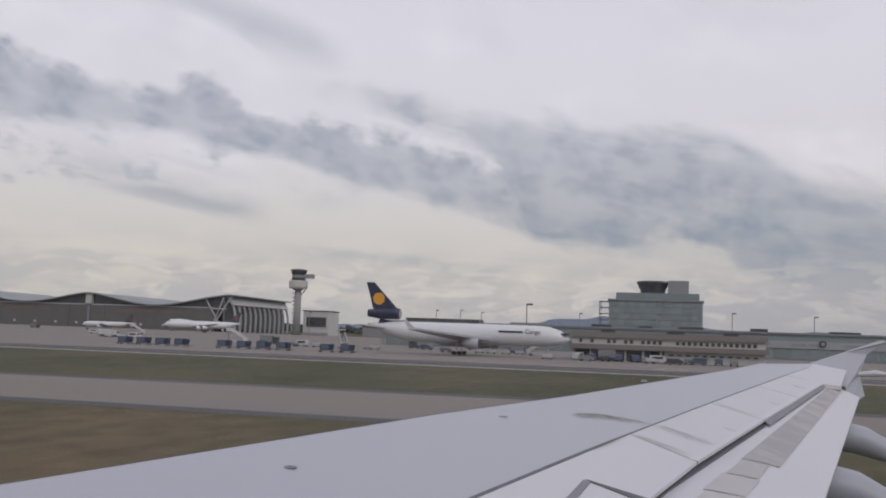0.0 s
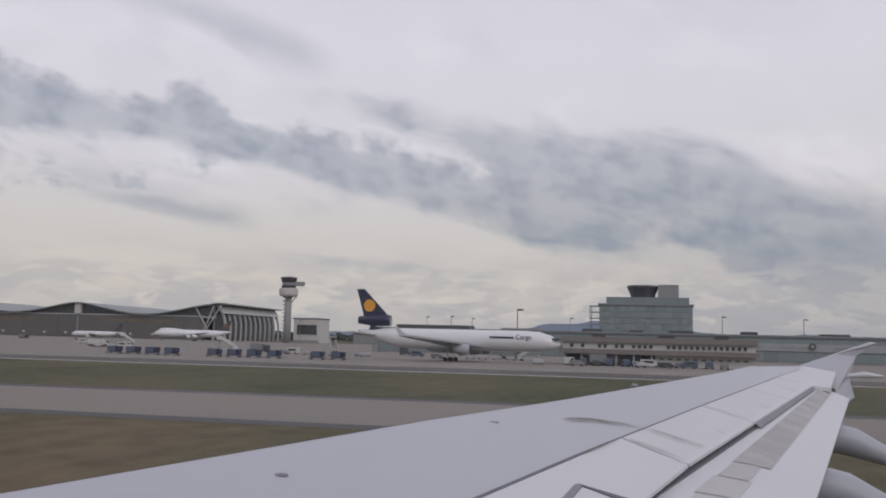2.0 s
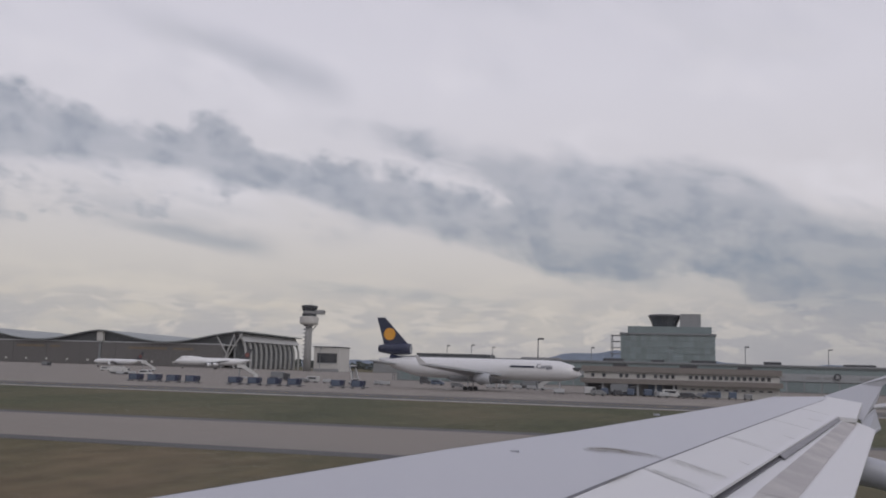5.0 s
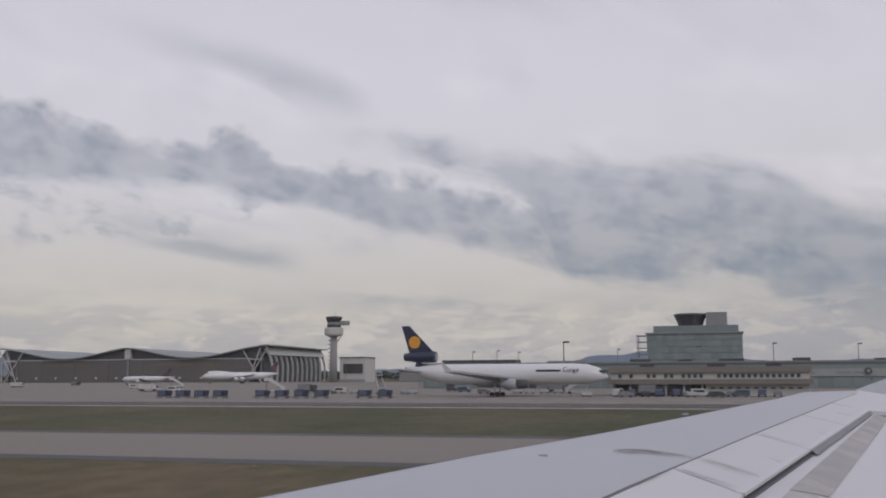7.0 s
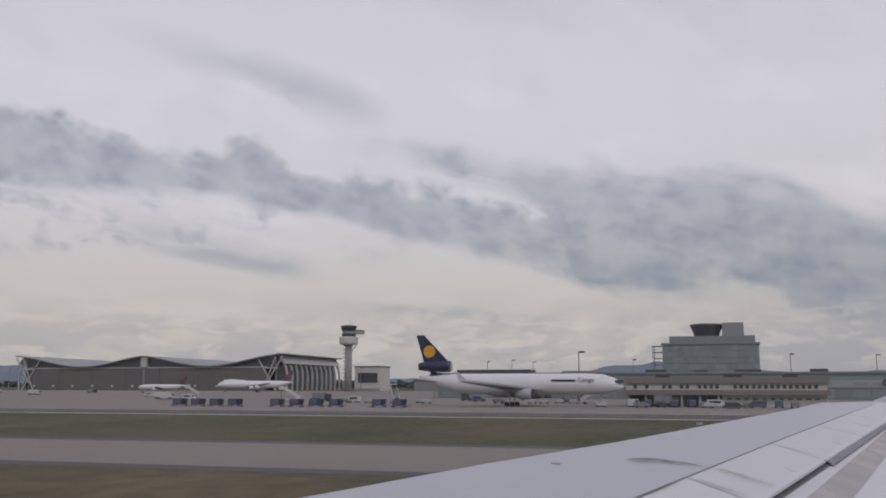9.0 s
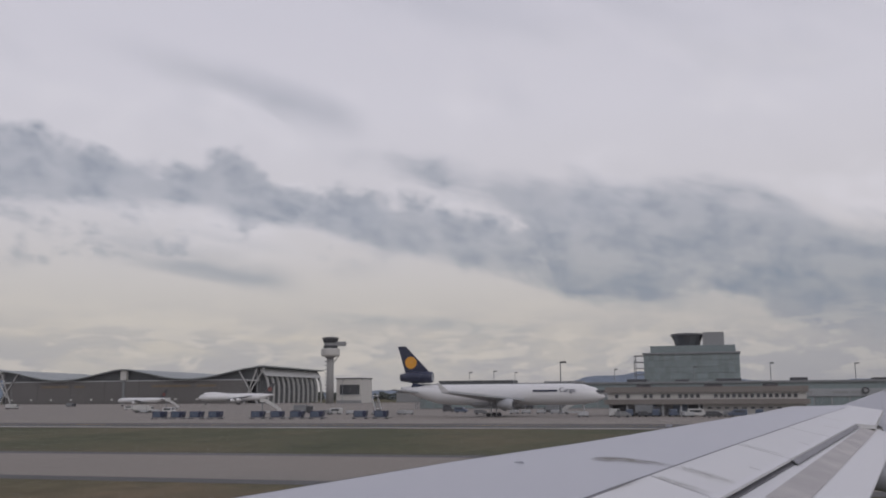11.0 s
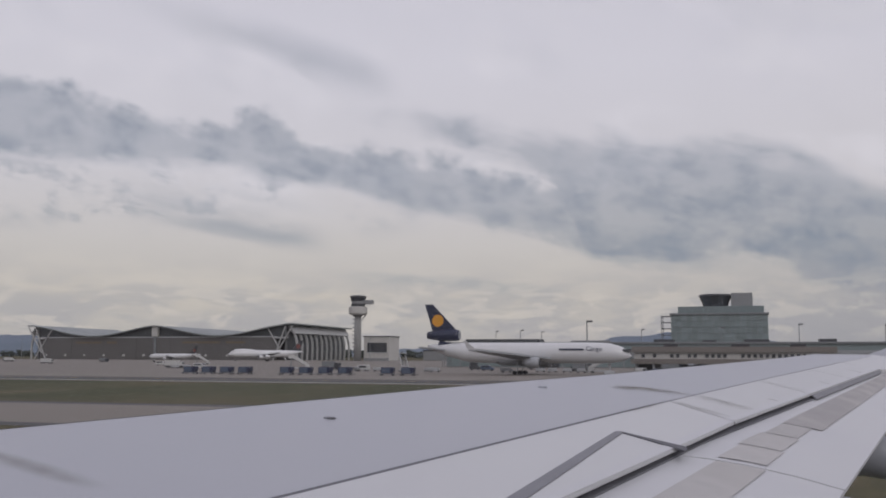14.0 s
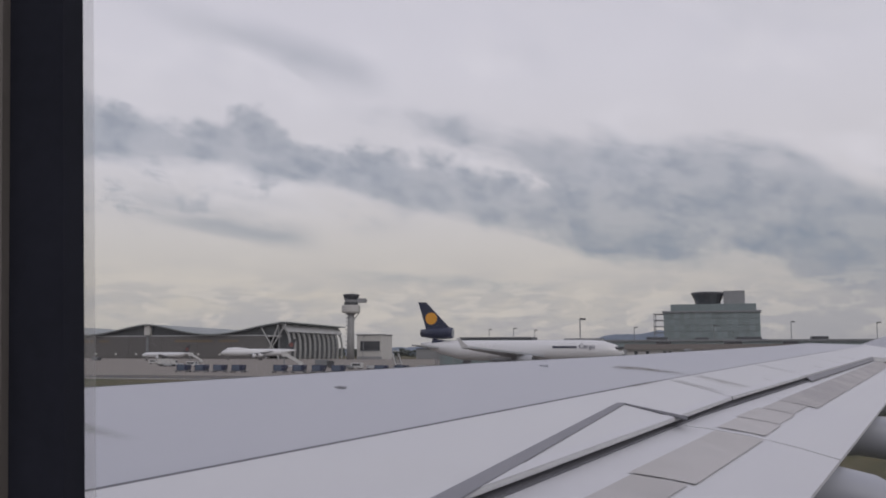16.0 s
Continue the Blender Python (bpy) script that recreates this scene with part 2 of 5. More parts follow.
WING_PAINT = mat("wing_paint", (0.40, 0.405, 0.445), 0.42, 0.0, 0.05, 0.35, 5.0, 0.03, (0.36, 0.37, 0.41), 0.5, (1.0, 0.25, 1.0))
SPOILER_PAINT = mat("spoiler_paint", (0.56, 0.56, 0.57), 0.5, 0.0, 0.07, 0.6, 6.0, 0.05, (0.50, 0.50, 0.52), 0.5, pieces=0.03)
FLAP_PAINT = mat("flap_paint", (0.57, 0.57, 0.59), 0.5, 0.0, 0.06, 0.5, 7.0, 0.05, (0.50, 0.50, 0.53), 0.45)
FLAP_SCUFF = mat("scuffed_grey_coating", (0.35, 0.335, 0.335), 0.75, 0.0, 0.10, 1.6, 5.0, 0.05, (0.43, 0.41, 0.395), 0.6, pieces=0.07)
FLAP_WORN = mat("worn_pale_coating", (0.47, 0.455, 0.45), 0.75, 0.0, 0.12, 1.2, 4.0, 0.05, (0.39, 0.375, 0.365), 0.6, pieces=0.08)
BARE_METAL = mat("bare_leading_edge_metal", (0.20, 0.20, 0.21), 0.5, 0.4, 0.1, 0.8, 9.0)
SEAL = mat("dark_rubber_seal", (0.11, 0.11, 0.125), 0.7, 0.0, 0.25, 1.5, 14.0)
COVE = mat("flap_cove_shadow_grey", (0.20, 0.20, 0.22), 0.6, 0.0, 0.15, 1.0, 8.0)
FAIRING = mat("fairing_paint", (0.36, 0.37, 0.41), 0.45, 0.0, 0.08, 0.6, 6.0)
GRASS = mat("airfield_grass", (0.074, 0.076, 0.038), 0.95, 0.0, 0.62, 0.035, 0.55, 0.5, (0.106, 0.080, 0.048), 0.95, (0.9, 0.45, 1), shine=0.1)
ASPHALT = mat("asphalt", (0.062, 0.061, 0.062), 0.9, 0.0, 0.25, 0.03, 2.0, 0.3, (0.085, 0.083, 0.08), 0.6)
CONCRETE = mat("apron_concrete", (0.195, 0.172, 0.148), 0.88, 0.0, 0.14, 0.02, 1.2, 0.2, (0.145, 0.133, 0.12), 0.7)
CONCRETE_SLAB = mat("concrete_slab", (0.20, 0.177, 0.153), 0.88, 0.0, 0.12, 0.05, 1.5, 0.2, (0.16, 0.146, 0.13), 0.6, pieces=0.10)
RUST = mat("dull_rust_red_paint", (0.17, 0.06, 0.05), 0.5, 0.0, 0.1, 0.4, 3.0)
FENCE_GREY = mat("weathered_white_ribs", (0.42, 0.42, 0.415), 0.6, 0.0, 0.08, 0.1, 1.0, 0.0, (0.36, 0.36, 0.355), 0.6)
VEHICLE_BLUE = mat("blue_vehicle_paint", (0.075, 0.10, 0.15), 0.4, 0.0, 0.08, 0.4, 4.0)
VEHICLE_GREY = mat("grey_vehicle_paint", (0.20, 0.205, 0.21), 0.4, 0.0, 0.08, 0.4, 4.0)
LINE_WHITE = mat("worn_white_marking", (0.55, 0.54, 0.51), 0.8, 0.0, 0.2, 0.3, 3.0)
LINE_YELLOW = mat("worn_yellow_marking", (0.50, 0.36, 0.10), 0.8, 0.0, 0.2, 0.3, 3.0)
LINE_RED = mat("faded_red_marking", (0.45, 0.20, 0.16), 0.8, 0.0, 0.2, 0.3, 3.0)
# hill colour is lightened and blued to stand in for distance haze
HILL = mat("hazed_wooded_hills", (0.15, 0.185, 0.235), 1.0, 0.0, 0.14, 0.004, 0.03, 0.0, (0.115, 0.145, 0.175), 0.7)
PIER_BAND = mat("blue_grey_facade_band", (0.30, 0.315, 0.325), 0.6, 0.0, 0.08, 0.08, 1.0, 0.0, (0.26, 0.275, 0.285), 0.6)
# leaf colour is greyed a little, with the haze of distance mixed in
LEAVES = mat("hazed_foliage", (0.055, 0.066, 0.056), 0.95, 0.0, 0.35, 0.08, 0.8, 0.0, (0.035, 0.042, 0.03), 0.6)
BARK = mat("bark", (0.08, 0.065, 0.05), 0.95, 0.0, 0.25, 1.0, 8.0)
HANGAR_DOOR = mat("hangar_door_cladding", (0.128, 0.122, 0.118), 0.6, 0.1, 0.10, 0.03, 0.5, 0.05, (0.145, 0.137, 0.13), 0.5, (1, 1, 0.2), 0.03)
HANGAR_DARK = mat("hangar_gable_glazing", (0.060, 0.065, 0.070), 0.35, 0.0, 0.15, 0.05, 0.8)
HANGAR_ROOF = mat("hangar_roof_sheet", (0.23, 0.25, 0.25), 0.55, 0.2, 0.10, 0.02, 0.3, 0.0, (0.27, 0.29, 0.29), 0.5)
STEEL_LIGHT = mat("pale_painted_steel", (0.42, 0.43, 0.44), 0.5, 0.1, 0.08, 0.2, 3.0)
STEEL_GREY = mat("grey_galvanised_steel", (0.22, 0.23, 0.24), 0.5, 0.4, 0.12, 0.4, 4.0)
STEEL_DARK = mat("dark_steel", (0.06, 0.062, 0.068), 0.55, 0.2, 0.15, 0.4, 4.0)
CONCRETE_WALL = mat("fair_faced_concrete", (0.27, 0.27, 0.265), 0.85, 0.0, 0.10, 0.1, 1.5, 0.1, (0.23, 0.23, 0.225), 0.6)
WHITE_WALL = mat("white_render", (0.50, 0.49, 0.465), 0.8, 0.0, 0.08, 0.1, 1.5, 0.05, (0.43, 0.42, 0.40), 0.6)
GREY_WALL = mat("grey_wall_cladding", (0.25, 0.255, 0.26), 0.6, 0.0, 0.10, 0.1, 1.0, 0.0, (0.22, 0.225, 0.235), 0.6, (1, 1, 0.3))
# green glazing, its base colour raised to imitate haze over the apron
GREEN_GLASS = mat("haze_lightened_green_glazing", (0.20, 0.245, 0.25), 0.16, 0.0, 0.14, 0.08, 0.8, 0.0, (0.16, 0.20, 0.21), 0.6, pieces=0.14)
DARK_GLASS = mat("dark_window_glass", (0.050, 0.054, 0.060), 0.12, 0.0, 0.3, 0.4, 2.0, pieces=0.3)
BROWN_ROOF = mat("brown_fascia", (0.19, 0.17, 0.155), 0.75, 0.0, 0.12, 0.1, 1.5)
RED_BRICK = mat("red_brown_brickwork", (0.19, 0.105, 0.085), 0.85, 0.0, 0.15, 0.2, 3.0, 0.2, (0.155, 0.09, 0.075), 0.6)
TANK_WHITE = mat("white_tank_paint", (0.66, 0.65, 0.62), 0.55, 0.0, 0.07, 0.06, 0.7, 0.0, (0.60, 0.585, 0.55), 0.6, (1, 1, 0.25))
PLANE_WHITE = mat("white_aircraft_paint", (0.64, 0.64, 0.65), 0.3, 0.0, 0.05, 0.1, 2.0)
PLANE_GREY = mat("grey_aircraft_paint", (0.33, 0.34, 0.36), 0.35, 0.0, 0.06, 0.2, 2.0)
NAVY = mat("navy_blue_paint", (0.016, 0.022, 0.055), 0.35, 0.0, 0.1, 0.2, 2.0)
YELLOW = mat("orange_yellow_paint", (0.70, 0.32, 0.03), 0.45, 0.0, 0.08, 0.4, 3.0)
RED = mat("red_paint", (0.30, 0.05, 0.04), 0.45, 0.0, 0.1, 0.4, 3.0)
BLUE = mat("faded_blue_panels", (0.16, 0.21, 0.29), 0.6, 0.0, 0.12, 0.1, 1.5, pieces=0.1)
VEHICLE_WHITE = mat("white_vehicle_paint", (0.50, 0.50, 0.49), 0.4, 0.0, 0.07, 0.4, 4.0)
TYRE = mat("tyre_rubber", (0.022, 0.022, 0.023), 0.85, 0.0, 0.2, 1.0, 9.0)
CABIN_TRIM = mat("warm_grey_cabin_trim", (0.135, 0.120, 0.108), 0.75, 0.0, 0.08, 6.0, 60.0, 0.08)
CABIN_SEAL = mat("black_window_seal", (0.022, 0.023, 0.032), 0.8, 0.0, 0.2, 8.0, 70.0, shine=0.06)


def glass(name, clear_part, tint, rough=0.05):
    m = bpy.data.materials.new(name)
    m.use_nodes = True
    nodes, links = m.node_tree.nodes, m.node_tree.links
    shader, out = nodes["Principled BSDF"], nodes["Material Output"]
    shader.inputs["Base Color"].default_value, shader.inputs["Roughness"].default_value = (*tint, 1), rough
    see, mixer = nodes.new("ShaderNodeBsdfTransparent"), nodes.new("ShaderNodeMixShader")
    mixer.inputs[0].default_value = 1 - clear_part
    links.new(see.outputs[0], mixer.inputs[1])
    links.new(shader.outputs[0], mixer.inputs[2])
    links.new(mixer.outputs[0], out.inputs[0])
    return m


PANE_EDGE = glass("scratched_acrylic_edge", 0.84, (0.55, 0.54, 0.53), 0.3)


def stain_film(name, colour):
    """A thin film of grime, as dense as the mesh says and broken up by fine grain."""
    m = bpy.data.materials.new(name)
    m.use_nodes = True
    nodes, links = m.node_tree.nodes, m.node_tree.links
    shader, out = nodes["Principled BSDF"], nodes["Material Output"]
    shader.inputs["Base Color"].default_value, shader.inputs["Roughness"].default_value = (*colour, 1), 0.85
    dense, place, tex, grain, amount = nodes.new("ShaderNodeAttribute"), nodes.new("ShaderNodeTexCoord"), nodes.new("ShaderNodeTexNoise"), nodes.new("ShaderNodeMapRange"), nodes.new("ShaderNodeMath")
    dense.attribute_name = "stain"
    tex.inputs["Scale"].default_value, tex.inputs["Detail"].default_value = 6.0, 5.0
    links.new(place.outputs["Object"], tex.inputs["Vector"])
    grain.inputs[1].default_value, grain.inputs[2].default_value, grain.inputs[3].default_value, grain.inputs[4].default_value = 0.3, 0.65, 0.35, 1.2
    links.new(tex.outputs[0], grain.inputs[0])
    amount.operation = "MULTIPLY"
    links.new(dense.outputs["Fac"], amount.inputs[0])
    links.new(grain.outputs[0], amount.inputs[1])
    see, mixer = nodes.new("ShaderNodeBsdfTransparent"), nodes.new("ShaderNodeMixShader")
    links.new(amount.outputs[0], mixer.inputs[0])
    links.new(see.outputs[0], mixer.inputs[1])
    links.new(shader.outputs[0], mixer.inputs[2])
    links.new(mixer.outputs[0], out.inputs[0])
    return m


STREAK = stain_film("soot_and_grime_film", (0.20, 0.18, 0.135))


def hazy_pane(name):
    """Old cabin acrylic: clear, finely scratched, its faint uneven milkiness also standing in for distance haze."""
    m = bpy.data.materials.new(name)
    m.use_nodes = True
    nodes, links = m.node_tree.nodes, m.node_tree.links
    out = nodes["Material Output"]
    nodes.remove(nodes["Principled BSDF"])
    place, tex, amount = nodes.new("ShaderNodeTexCoord"), nodes.new("ShaderNodeTexNoise"), nodes.new("ShaderNodeMapRange")
    tex.inputs["Scale"].default_value, tex.inputs["Detail"].default_value = 14.0, 3.0
    links.new(place.outputs["Object"], tex.inputs["Vector"])
    amount.inputs[1].default_value, amount.inputs[2].default_value = 0.35, 0.70
    # share of milky scatter, set to lift the darks as far haze does
    amount.inputs[3].default_value, amount.inputs[4].default_value = 0.024, 0.044
    links.new(tex.outputs[0], amount.inputs[0])
    see, milk, mixer = nodes.new("ShaderNodeBsdfTransparent"), nodes.new("ShaderNodeBsdfTranslucent"), nodes.new("ShaderNodeMixShader")
    see.inputs[0].default_value, milk.inputs[0].default_value = (0.985, 0.985, 0.985, 1), (0.9, 0.88, 0.9, 1)
    links.new(amount.outputs[0], mixer.inputs[0])
    links.new(see.outputs[0], mixer.inputs[1])
    links.new(milk.outputs[0], mixer.inputs[2])
    links.new(mixer.outputs[0], out.inputs[0])
    return m


PANE = hazy_pane("scratched_cabin_acrylic")

# ---- building blocks ----


def part(name, bm, material, parent=None, label=""):
    """Links a bmesh as one mesh object, under a thing or a part if one is given."""
    mesh = bpy.data.meshes.new(name)
    bmesh.ops.recalc_face_normals(bm, faces=bm.faces)
    bm.to_mesh(mesh)
    bm.free()
    mesh.materials.append(material)
    ob = new(name, mesh)
    if parent:
        ob.parent = parent
    if label:
        ob["label"] = label
    return ob


def again(ob, name, parent, m=None):
    """One more piece on the mesh of ob."""
    piece = new(name, ob.data)
    piece.parent = parent
    if m is not None:
        piece.matrix_basis = m
    return piece


def smoothed(ob):
    for f in ob.data.polygons:
        f.use_smooth = True
    return ob


def box(x0, x1, y0, y1, z0, z1, bm=None, bevel=0.0):
    bm = bm or bmesh.new()
    made = bmesh.ops.create_cube(bm, size=1.0)["verts"]
    for v in made:
        v.co = Vector((x0 + (v.co.x + 0.5) * (x1 - x0), y0 + (v.co.y + 0.5) * (y1 - y0), z0 + (v.co.z + 0.5) * (z1 - z0)))
    if bevel:
        edges = list({e for v in made for e in v.link_edges})
        bmesh.ops.bevel(bm, geom=edges, offset=bevel, segments=2, affect="EDGES")
    return bm


def tube(points, radii, sides=12, bm=None, squash=1.0, cap=True):
    """A round body along a line of points, with a radius at each."""
    bm = bm or bmesh.new()
    rings = []
    points = [Vector(p) for p in points]
    for n, p in enumerate(points):
        way = (points[min(n + 1, len(points) - 1)] - points[max(n - 1, 0)]).normalized()
        side = way.cross(Vector((0, 0, 1)))
        side = side.normalized() if side.length > 1e-4 else Vector((1, 0, 0))
        up = side.cross(way).normalized()
        rings.append([bm.verts.new(p + (side * math.cos(a) + up * math.sin(a) * squash) * radii[n]) for a in (2 * math.pi * k / sides for k in range(sides))])
    for a, b in zip(rings, rings[1:]):
        for k in range(sides):
            bm.faces.new((a[k], a[(k + 1) % sides], b[(k + 1) % sides], b[k]))
    if cap:
        bm.faces.new(rings[0][::-1])
        bm.faces.new(rings[-1])
    return bm


def slab(top, thick, bm=None):
    """A plate: a polygon in space, thickened straight downwards."""
    bm = bm or bmesh.new()
    up = [bm.verts.new(p) for p in top]
    low = [bm.verts.new((p[0], p[1], p[2] - thick)) for p in top]
    bm.faces.new(up)
    bm.faces.new(low[::-1])
    for k in range(len(up)):
        j = (k + 1) % len(up)
        bm.faces.new((up[k], low[k], low[j], up[j]))
    return bm


def plate(outline, depth, axis, bm=None):
    """A polygon in space swept along a vector."""
    bm = bm or bmesh.new()
    one = [bm.verts.new(p) for p in outline]
    two = [bm.verts.new(Vector(p) + Vector(axis) * depth) for p in outline]
    bm.faces.new(one[::-1])
    bm.faces.new(two)
    for k in range(len(one)):
        j = (k + 1) % len(one)
        bm.faces.new((one[k], one[j], two[j], two[k]))
    return bm


def empty(name, label, category, group="", kind=""):
    return tagged(new(name), label, category, group, kind)


AIRFIELD = pose(0, 0, 0, 0, 0, -14.0)  # the runway's own axes: u along it, v across


def put(ob, u, v, z=0.0, turn=0.0):
    ob.matrix_basis = AIRFIELD @ pose(u, v, z, 0, 0, turn)
    return ob


# ---- ground ----


def sheet(name, outline, z, material, label, category, kind="structure"):
    bm = bmesh.new()
    bm.faces.new([bm.verts.new((x, y, z)) for x, y in outline])
    ob = part(name, bm, material)
    ob.matrix_basis = AIRFIELD
    return tagged(ob, label, category, "", kind)


def rectangle(u0, u1, v0, v1):
    return [(u0, v0), (u1, v0), (u1, v1), (u0, v1)]


sheet("ground", rectangle(-4900, 4900, -4900, 4900), 0.0, GRASS, "dry green and brown airfield grass reaching the horizon", "grass")
MOWN = mat("mown_green_grass", (0.076, 0.080, 0.044), 0.95, 0.0, 0.55, 0.045, 0.6, 0.5, (0.094, 0.080, 0.048), 0.9, (0.9, 0.45, 1), shine=0.1)
sheet("mown_strip", rectangle(-2400, 2400, 92, 165), 0.012, MOWN, "greener mown grass strip along the taxiway", "grass")
sheet("runway", rectangle(-3000, 3000, -52, 8), 0.03, ASPHALT, "dark worn asphalt runway beside the mown grass", "runway")
sheet("taxiway", rectangle(-2500, 2500, 171, 196), 0.04, ASPHALT, "dark asphalt taxiway along the apron edge", "taxiway")
sheet("apron", rectangle(-2400, 2400, 196.2, 965), 0.03, CONCRETE, "pale beige concrete apron before the terminals", "apron")
sheet("taxiway_shoulder", rectangle(-2500, 2500, 165, 170.9), 0.05, CONCRETE, "pale concrete shoulder between grass and taxiway", "shoulder")


def fillet_strip(u, half, v0, v1, flare):
    """A crossing taxiway whose ends widen into the strips that it joins."""
    left, right = [], []
    for k in range(13):
        s = k / 12
        w = half + flare * (max(0, 1 - s * 4) ** 2 + max(0, s * 4 - 3) ** 2)
        left.append((u - w, v0 + (v1 - v0) * s))
        right.append((u + w, v0 + (v1 - v0) * s))
    return left + right[::-1]


EXIT = [(-1100, 26), (-520, 50), (-200, 60), (60, 62), (400, 40)]
EXIT_FAR = [(400, 92), (60, 90), (-120, 84), (-520, 80), (-1100, 62)]
sheet("taxiway_edge", [(u, v - 3) for u, v in EXIT] + [(u, v + 4) for u, v in EXIT_FAR], 0.014, ASPHALT, "dark asphalt shoulder along the exit taxiway", "shoulder")
sheet("exit_taxiway", EXIT + EXIT_FAR, 0.022, CONCRETE, "pale concrete exit taxiway through the grass", "taxiway")
sheet("taxiway_link", fillet_strip(420, 16, 8, 165, 40), 0.02, ASPHALT, "dark asphalt taxiway crossing the grass to the runway", "taxiway")
sheet("taxiway_link", fillet_strip(640, 22, 8, 165, 45), 0.02, CONCRETE, "pale concrete taxiway crossing the grass to the runway", "taxiway")
sheet("taxiway_link", fillet_strip(-330, 20, 8, 165, 45), 0.02, CONCRETE, "pale concrete taxiway with worn markings across the grass", "taxiway")


def marking(name, u0, u1, v0, v1, material, label, z=0.07):
    return sheet(name, rectangle(u0, u1, v0, v1), z, material, label, "marking")


marking("edge_line", -2400, 2400, 167.2, 168.5, LINE_WHITE, "worn white line along the taxiway shoulder", 0.08)
marking("edge_line", -2400, 2400, 196.6, 197.4, LINE_WHITE, "worn white line at the apron edge")
marking("centre_line", -2400, 2400, 183.2, 183.7, LINE_YELLOW, "worn yellow centre line on the taxiway")
marking("runway_edge_line", -2900, 2900, 5.2, 6.2, LINE_WHITE, "broad white runway edge line", 0.06)
for k in range(6):
    marking("holding_bar", -350 + k * 3.2, -348.2 + k * 3.2, 118, 131, LINE_WHITE, "worn white bar of a holding position marking")
marking("red_sign_marking", -326, -306, 121, 130, LINE_RED, "faded red mandatory marking painted on the taxiway")

# concrete slabs of the apron with their joints
apron_slabs = empty("apron_paving", "large pale concrete slabs of the apron with open joints", "paving", "", "structure")
apron_slabs.matrix_basis = AIRFIELD
slab_mesh = None
for row in range(5):
    for col in range(44):
        u, v = -190 + col * 7.5, 198.2 + row * 7.5
        if slab_mesh is None:
            slab_mesh = part("slab", box(-3.71, 3.71, -3.71, 3.71, 0.0, 0.06), CONCRETE_SLAB, apron_slabs)
            slab_mesh.matrix_basis = pose(u, v, 0.032)
        else:
            again(slab_mesh, "slab", apron_slabs, pose(u, v, 0.032 + random.uniform(-0.006, 0.006)))

# ---- hills and woods on the horizon ----


def ridge(name, u0, u1, v, height, seed, label, peaks):
    bm = bmesh.new()
    rows = []
    steps = 420
    for k in range(steps + 1):
        u = u0 + (u1 - u0) * k / steps
        h = height * 0.22 + sum(p * math.exp(-(((u - c) / w) ** 2)) for c, w, p in peaks)
        h += 14 * noise.noise((u * 0.005, seed, 0)) + 6 * noise.noise((u * 0.017, seed, 2)) + 2.5 * noise.noise((u * 0.06, seed, 4))
        h *= min(1, k / 10, (steps - k) / 10)
        rows.append([bm.verts.new((u, v - 240, -0.5)), bm.verts.new((u, v - 110, h * 0.55)), bm.verts.new((u, v, h)), bm.verts.new((u, v + 200, -0.5))])
    for a, b in zip(rows, rows[1:]):
        for n in range(3):
            bm.faces.new((a[n], b[n], b[n + 1], a[n + 1]))
    return tagged(smoothed(part(name, bm, HILL)), label, "hills", "", "structure")


ridge("backdrop_hills", -4300, 4300, 4480, 70, 1.3, "wooded hills on the far horizon, coloured blue-grey for haze",
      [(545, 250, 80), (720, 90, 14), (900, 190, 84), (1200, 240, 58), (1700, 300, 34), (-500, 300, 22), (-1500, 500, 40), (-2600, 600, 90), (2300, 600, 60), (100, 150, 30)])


def wood(name, u0, u1, v0, v1, count, height, seed, label):
    """A belt of trees: trunks and crowns of many small uneven clumps."""
    rng = np.random.default_rng(seed)
    ball = bmesh.new()
    bmesh.ops.create_icosphere(ball, subdivisions=1, radius=1.0)
    ball.verts.ensure_lookup_table()
    shape = np.array([v.co[:] for v in ball.verts])
    tri = [[v.index for v in f.verts] for f in ball.faces]
    ball.free()
    verts, faces = [], []
    for k in range(count):
        u, v, h = rng.uniform(u0, u1), rng.uniform(v0, v1), height * rng.uniform(0.65, 1.15)
        for c in range(14):
            r = h * rng.uniform(0.10, 0.22)
            centre = np.array([u + rng.normal(0, h * 0.20), v + rng.normal(0, h * 0.20), h * rng.uniform(0.22, 0.90)])
            n = len(verts)
            verts += (shape * r * rng.uniform(0.7, 1.25, (len(shape), 1)) * [1, 1, 0.8] + centre).tolist()
            faces += [[n + i for i in f] for f in tri]
    mesh = bpy.data.meshes.new(name)
    mesh.from_pydata(verts, [], faces)
    mesh.materials.append(LEAVES)
    ob = tagged(new(name, mesh), label, "trees", "", "stuff")
    ob.matrix_basis = AIRFIELD
    return ob


wood("distant_woodland", -1500, 1200, 1500, 1640, 420, 15, 3, "dark belt of trees behind the airfield")
wood("distant_woodland", -520, 60, 1380, 1440, 110, 15, 4, "dark belt of trees beyond the apron")

# ---- the aircraft's own wing ----


def along(rows, y):
    """The x of a line given by (x, y) corners, carried on straight past its ends."""
    for n, ((x0, y0), (x1, y1)) in enumerate(zip(rows, rows[1:])):
        if y <= y1 or n == len(rows) - 2:
            return x0 + (x1 - x0) * (y - y0) / (y1 - y0)


LEADING = [(-2.44, 5.66), (0.0, 9.93), (1.63, 12.57), (6.20, 20.48), (7.67, 23.21), (10.02, 26.0)]
HINGE = [(0.26, 6.90), (1.34, 9.08), (1.97, 10.31), (3.91, 14.08), (7.74, 21.41), (9.65, 24.98)]
